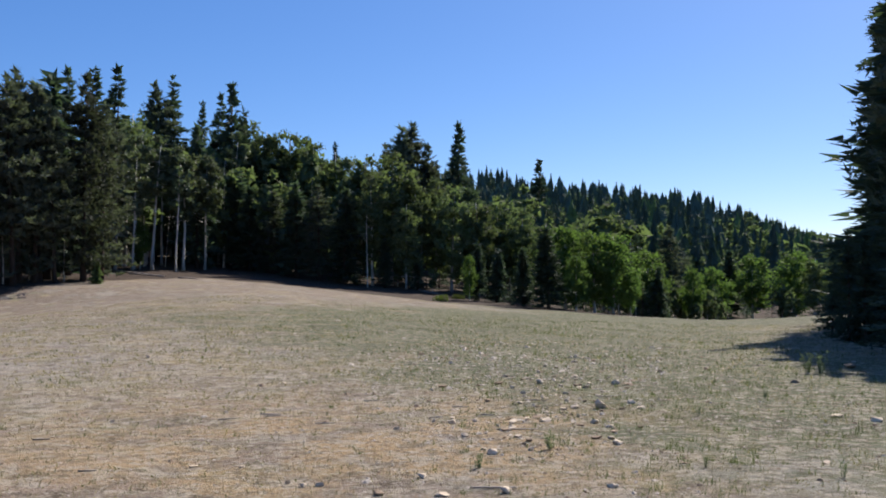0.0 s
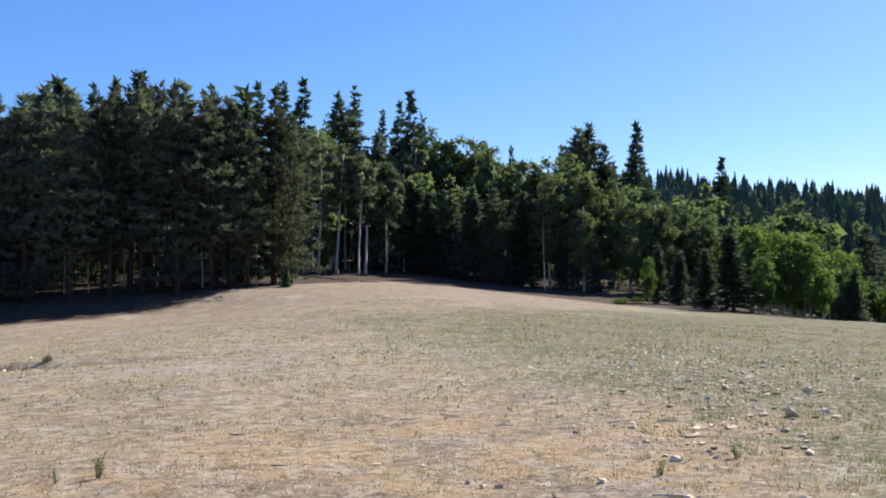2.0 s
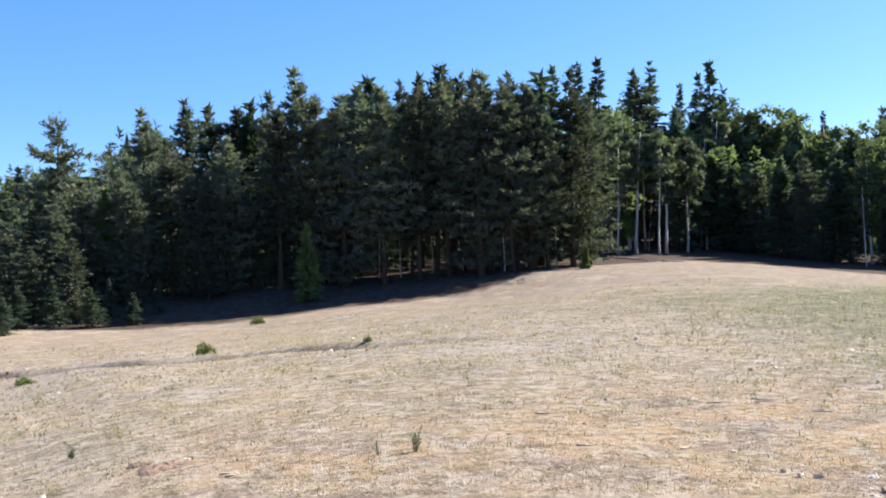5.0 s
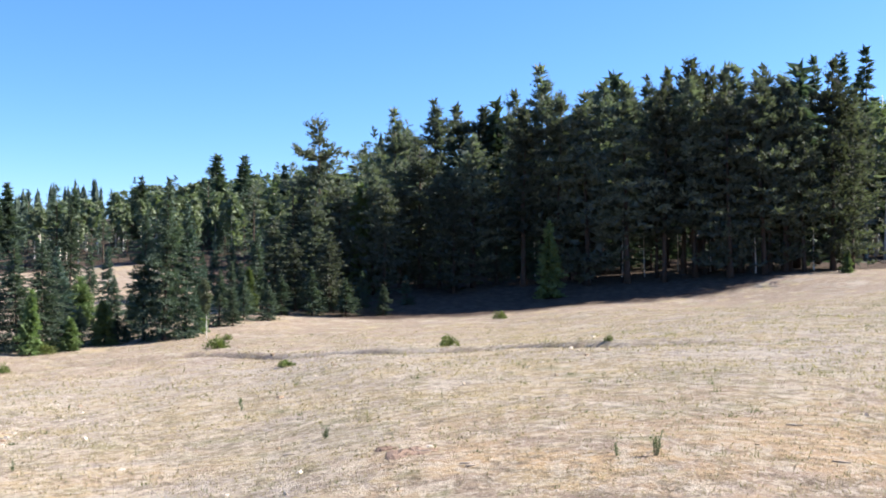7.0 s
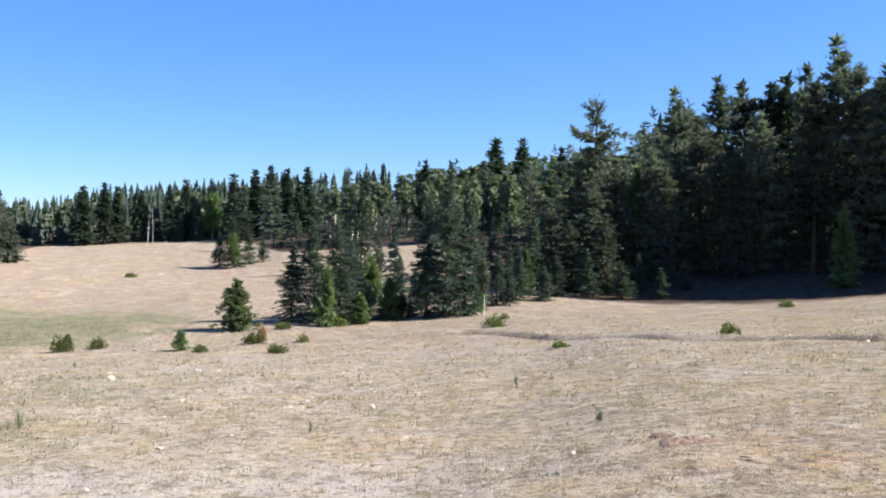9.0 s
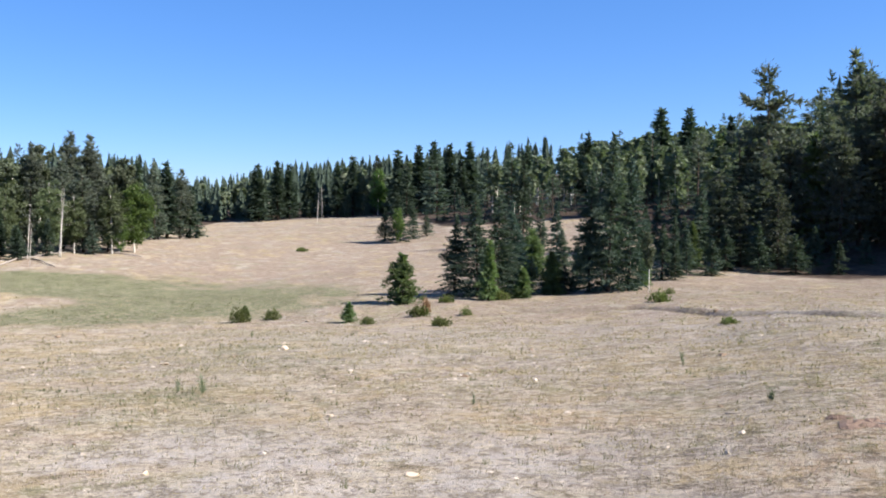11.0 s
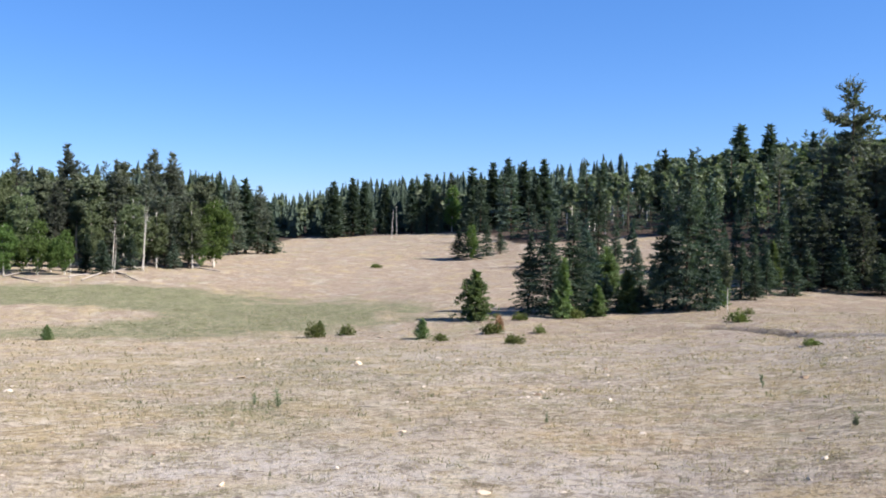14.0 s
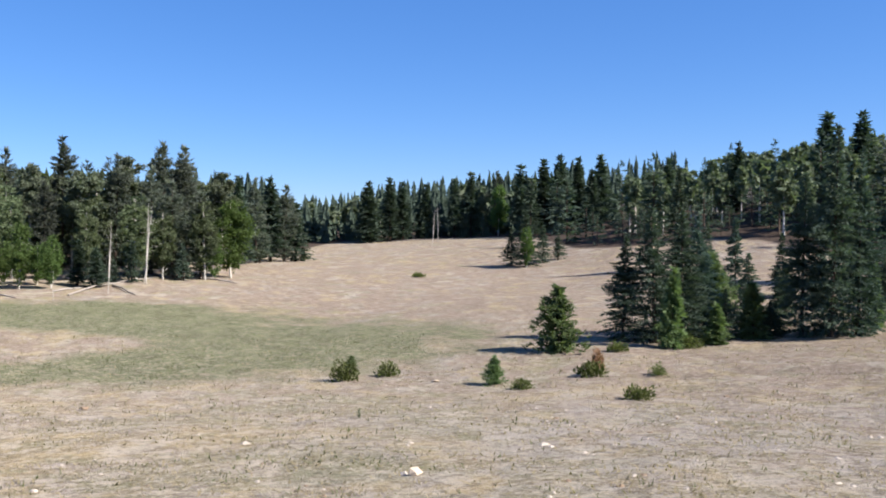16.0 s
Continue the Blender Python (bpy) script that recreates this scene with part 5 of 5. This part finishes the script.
for k, (bearing, r, width, height) in enumerate([
    (30.3, 7.8, 0.14, 0.21), (32.6, 7.8, 0.06, 0.13), (49.9, 10.6, 0.09, 0.16), (54.8, 16.1, 0.14, 0.14),
    (-2.1, 7.7, 0.18, 0.16), (-15.3, 8.1, 0.11, 0.12), (-20.8, 17.0, 0.18, 0.34), (-21.5, 17.0, 0.16, 0.36),
    (-22.6, 8.0, 0.19, 0.13), (-14.9, 11.2, 0.13, 0.12), (-6.4, 8.6, 0.07, 0.18), (-18.5, 13.5, 0.32, 0.16),
    (83.0, 13.2, 0.09, 0.27), (84.4, 13.5, 0.09, 0.19), (54.7, 15.4, 0.09, 0.13), (67.0, 11.1, 0.08, 0.13),
    (80.2, 28.4, 0.24, 0.20), (54.8, 15.9, 0.09, 0.13), (49.8, 10.6, 0.07, 0.12),
]):
    weed(bearing, r, height, k)


def shrub(bearing, r, width, height, k, leaves=SHRUB_LEAVES, label="low rounded green shrub on the dry meadow"):
    rng = np.random.default_rng(500 + k)
    ob = thing("shrub", label, "shrub", "shrubs across the meadow")
    m = 620
    u = rand_dirs(rng, m) * rng.random((m, 1)) ** 0.4
    u[:, 2] = np.abs(u[:, 2])
    lump = 1 + 0.3 * np.sin(u[:, 0:1] * 5 + k) * np.sin(u[:, 1:2] * 4 + 2 * k)
    p = u * lump * np.array([width * 0.5, width * 0.5, height * 0.9])
    d = unit(u + rng.normal(0, 0.5, (m, 3)) + [0, 0, 0.5])
    ln = rng.uniform(0.10, 0.22, m) * max(width, height) * 0.75
    part("foliage", mesh_of("foliage", *cards(p, d, rand_dirs(rng, m), ln, ln * 0.42), leaves), ob)
    stems = [tube([[0, 0, -0.05], np.array([np.cos(a), np.sin(a), 1.5]) * height * 0.25, np.array([np.cos(a) * width * 0.35, np.sin(a) * width * 0.35, height * 0.7])], [0.03 * width, 0.02 * width, 0.008 * width], 5) for a in rng.uniform(0, 6.28, 5)]
    part("stems", mesh_of("stems", *merge(stems), PINE_BARK), ob)
    ob.matrix_basis = Matrix.Translation(spot(bearing, r))


for k, (bearing, r, width, height) in enumerate([
    (80.9, 35.3, 0.75, 0.54), (79.0, 36.2, 0.64, 0.43), (73.4, 32.9, 0.50, 0.28), (70.3, 34.6, 0.82, 0.36),
    (69.0, 30.2, 0.64, 0.30), (67.5, 34.8, 0.42, 0.32), (68.7, 39.7, 0.65, 0.28), (56.1, 36.2, 0.77, 0.43),
    (55.5, 41.0, 0.39, 0.29), (52.2, 25.7, 0.36, 0.18), (42.5, 28.3, 0.57, 0.33), (39.4, 47.9, 0.68, 0.40),
    (77.3, 72.8, 0.86, 0.26), (33.0, 21.6, 0.20, 0.13), (52.1, 25.4, 0.40, 0.15), (0.1, 66.8, 1.03, 0.47),
    (-2.0, 70.7, 0.50, 0.50), (-0.9, 71.0, 0.92, 0.34), (18.4, 82.3, 0.97, 0.68), (20.4, 88.1, 1.35, 1.04),
    (65.4, 41.0, 0.83, 0.39), (83.3, 89.5, 0.63, 0.42),
]):
    shrub(bearing, r, width, height, k)
for k, (bearing, r, width, height) in enumerate([
    (74.5, 33.9, 0.68, 0.72), (80.6, 36.5, 0.34, 0.55), (95.8, 35.0, 0.49, 0.53),
]):
    plant("young_pine", bearing, r, height * 1.05, 1.15, "saplings on the meadow")
for k, (bearing, r, width, height) in enumerate([
    (69.9, 36.1, 0.30, 0.60),
]):
    shrub(bearing, r, width, height, 77, RUST_NEEDLES, "rust-brown dead sapling beside a green shrub")


# ---- dead wood ----
def pole_between(b1, r1, b2, r2, rad, lift=0.1):
    a, b = spot(b1, r1), spot(b2, r2)
    a.z += lift
    b.z += lift * 0.6
    ob = new("fallen_log", None)
    tagged(ob, "grey weathered fallen log lying at the meadow edge", "log", "fallen logs")
    L = (b - a).length
    rng = np.random.default_rng(int(b1 * 10) + 900)
    pts = [[0, 0, 0], [L * 0.35, 0.03 * L * rng.normal(), 0.01 * L], [L * 0.7, 0, 0], [L, 0, 0]]
    part("log", mesh_of("log", *tube(pts, [rad, rad * 0.9, rad * 0.7, rad * 0.35], 8), DEAD_WOOD, True), ob)
    for u, s in ((0.3, 1), (0.55, -1), (0.8, 1)):
        part("branch_stub", mesh_of("branch_stub", *tube([[u * L, 0, 0], [u * L + 0.2, 0.5 * s * rad * 8, 0.3 * rad * 8]], [rad * 0.25, rad * 0.1], 4), DEAD_WOOD), ob)
    ob.matrix_basis = Matrix.Translation(a) @ (b - a).to_track_quat("X", "Z").to_matrix().to_4x4()


LOG_ENDS = [
    (18.2, 73.1, 0.43, 0.43), (16.2, 70.8, 0.42, 0.42), (20.5, 83.1, 0.49, 0.49), (18.5, 74.5, 0.44, 0.44),
    (1.5, 76.6, 0.45, 0.45), (-0.2, 73.3, 0.43, 0.43), (92.0, 63.4, 0.37, 0.37), (90.2, 66.7, 0.39, 0.39),
    (90.8, 68.1, 0.40, 0.40), (88.7, 65.7, 0.39, 0.39), (88.9, 67.2, 0.40, 0.40), (86.6, 66.1, 0.39, 0.39),
    (94.7, 60.0, 0.35, 0.35), (93.4, 62.1, 0.37, 0.37), (98.0, 60.9, 0.36, 0.36), (96.5, 63.9, 0.38, 0.38),
    (78.9, 112.4, 0.66, 0.66), (74.6, 111.3, 0.66, 0.66),
]
POLE_ENDS = [
    (18.4, 74.4, 0.44, 0.44), (16.2, 71.5, 0.42, 0.42), (21.2, 87.4, 0.52, 0.52), (18.6, 76.1, 0.45, 0.45),
    (20.8, 77.5, 0.46, 0.46), (19.5, 79.9, 0.47, 0.47), (15.5, 70.2, 0.41, 0.41), (14.2, 70.6, 0.42, 0.42),
    (94.0, 58.6, 0.35, 0.35), (90.3, 67.2, 0.40, 0.40), (88.7, 68.3, 0.40, 0.40), (86.4, 65.2, 0.39, 0.39),
    (92.2, 62.2, 0.37, 0.37), (91.0, 58.7, 0.35, 0.35), (97.6, 60.4, 0.36, 0.36), (96.2, 58.0, 0.34, 0.34),
]
for one, two in zip((LOG_ENDS + POLE_ENDS)[::2], (LOG_ENDS + POLE_ENDS)[1::2]):
    pole_between(one[0], one[1], two[0], two[1], 0.05, 0.05)


def snag(bearing, r, height, k):
    rng = np.random.default_rng(700 + k)
    ob = thing("dead_tree", "bare white dead aspen trunk standing at the wood's edge", "dead tree", "bare trunks")
    (v, f), _ = trunk_shape(rng, height, 0.0065 * height, 0.02, 1.0, limbs=0)
    part("trunk", mesh_of("trunk", v, f, ASPEN_BARK, True), ob)
    (v2, f2), _ = trunk_shape(rng, height, 0.006 * height, 0.02, 1.0, limbs=16, limb_len=0.16 * height, low=0.3, high=0.95)
    part("limbs", mesh_of("limbs", v2, f2, ASPEN_BARK, True), ob)
    ob.matrix_basis = Matrix.Translation(spot(bearing, r + (-2 if 10 < bearing < 40 else 4 if bearing < 10 else -3.5), 0.05)) @ pose(0, 0, 0, (k * 37) % 11 - 5, (k * 53) % 9 - 4, k * 40)


for k, (bearing, r, width, height) in enumerate([
    (90.8, 67.4, 0.32, 4.30), (92.4, 65.7, 0.23, 3.49), (76.4, 110.4, 0.39, 3.59), (76.1, 112.5, 0.40, 3.99),
    (94.6, 60.8, 0.22, 1.44), (4.5, 71.2, 0.25, 5.89), (1.4, 74.9, 0.27, 4.20), (19.2, 84.2, 0.30, 4.20),
    (18.5, 82.5, 0.29, 4.80), (17.4, 84.3, 0.31, 5.00), (16.2, 85.8, 0.31, 5.20), (20.1, 84.0, 0.32, 3.60),
    (90.7, 67.0, 0.24, 4.36), (92.3, 63.3, 0.22, 2.62),
]):
    snag(bearing, r, height, k)


def twig(bearing, r, length, k):
    ob = new("stick", mesh_of("stick", *tube([[-length / 2, 0, 0.01], [0, 0.02 * length, 0.012], [length / 2, 0, 0.015]], [0.006, 0.008, 0.004], 6), DEAD_WOOD, True))
    ob.matrix_world = Matrix.Translation(spot(bearing, r)) @ pose(0, 0, 0, 0, 0, bearing + (k * 23) % 40 - 20)
    tagged(ob, "weathered stick lying on the dry grass", "stick", "sticks on the ground")


for k, (bearing, r, width, height) in enumerate([
    (10.2, 11.0, 0.26, 0.26), (-5.6, 12.1, 0.36, 0.36), (7.0, 10.1, 0.21, 0.21), (12.7, 10.7, 0.19, 0.19),
    (-18.3, 18.2, 0.28, 0.28), (10.0, 10.8, 0.23, 0.23), (41.5, 7.8, 0.10, 0.10), (22.7, 9.8, 0.17, 0.17),
    (74.8, 18.1, 0.59, 0.59), (77.7, 13.4, 0.31, 0.31), (51.9, 9.8, 0.15, 0.15), (74.9, 18.4, 0.61, 0.61),
    (41.2, 7.7, 0.09, 0.09), (44.5, 8.6, 0.30, 0.30), (20.3, 7.9, 0.14, 0.14),
    (-4.4, 9.6, 0.42, 0.42), (-2.6, 10.8, 0.16, 0.16), (0.4, 10.5, 0.15, 0.15), (-8.0, 19.5, 0.55, 0.55), (-9.8, 12.6, 0.24, 0.24), (-3.0, 7.0, 0.34, 0.34),
    (-13.2, 24.0, 0.60, 0.60), (4.2, 12.4, 0.22, 0.22), (-1.0, 11.6, 0.20, 0.20),
]):
    twig(bearing, r, width, k)


def earth_patch(bearing, r, length, width, k):
    """A low crumbly heap of dark soil, turned up through the grass."""
    rng = np.random.default_rng(860 + k)
    rings, sides = 5, 22
    th = np.linspace(0, 2 * np.pi, sides, endpoint=False)
    edge = 1 + 0.22 * np.sin(2 * th + k) + 0.13 * np.sin(5 * th + 2 * k) + rng.normal(0, 0.07, sides)
    verts = [[0, 0, 0.02]]
    for i in range(1, rings + 1):
        u = i / rings
        for a, e in zip(th, edge):
            verts.append([np.cos(a) * e * u * length / 2, np.sin(a) * e * u * width / 2, 0.02 * (1 - u**2) + rng.normal(0, 0.006) * (u < 0.95) - 0.008 * (u > 0.95)])
    faces = [[0, 1 + q, 1 + (q + 1) % sides] for q in range(sides)]
    for i in range(rings - 1):
        o = 1 + i * sides
        faces += [[o + q, o + sides + q, o + sides + (q + 1) % sides, o + (q + 1) % sides] for q in range(sides)]
    ob = new("soil_mound", mesh_of("soil_mound", verts, faces, DARK_EARTH))
    ob.matrix_world = Matrix.Translation(spot(bearing, r)) @ pose(0, 0, 0, 0, 0, bearing + 8 * k)
    tagged(ob, "low heap of dark brown soil turned up through dry grass", "soil", "turned soil on the meadow")


DARK_EARTH = material("dark_turned_soil", (0.13, 0.09, 0.065), 0.95, vary=0.45, bump=0.6, scale=9, detail=40)
for k, (bearing, r, length, width) in enumerate([(44.6, 8.6, 0.50, 0.50), (46.2, 8.9, 0.22, 0.24)]):
    earth_patch(bearing, r, length, width, k)
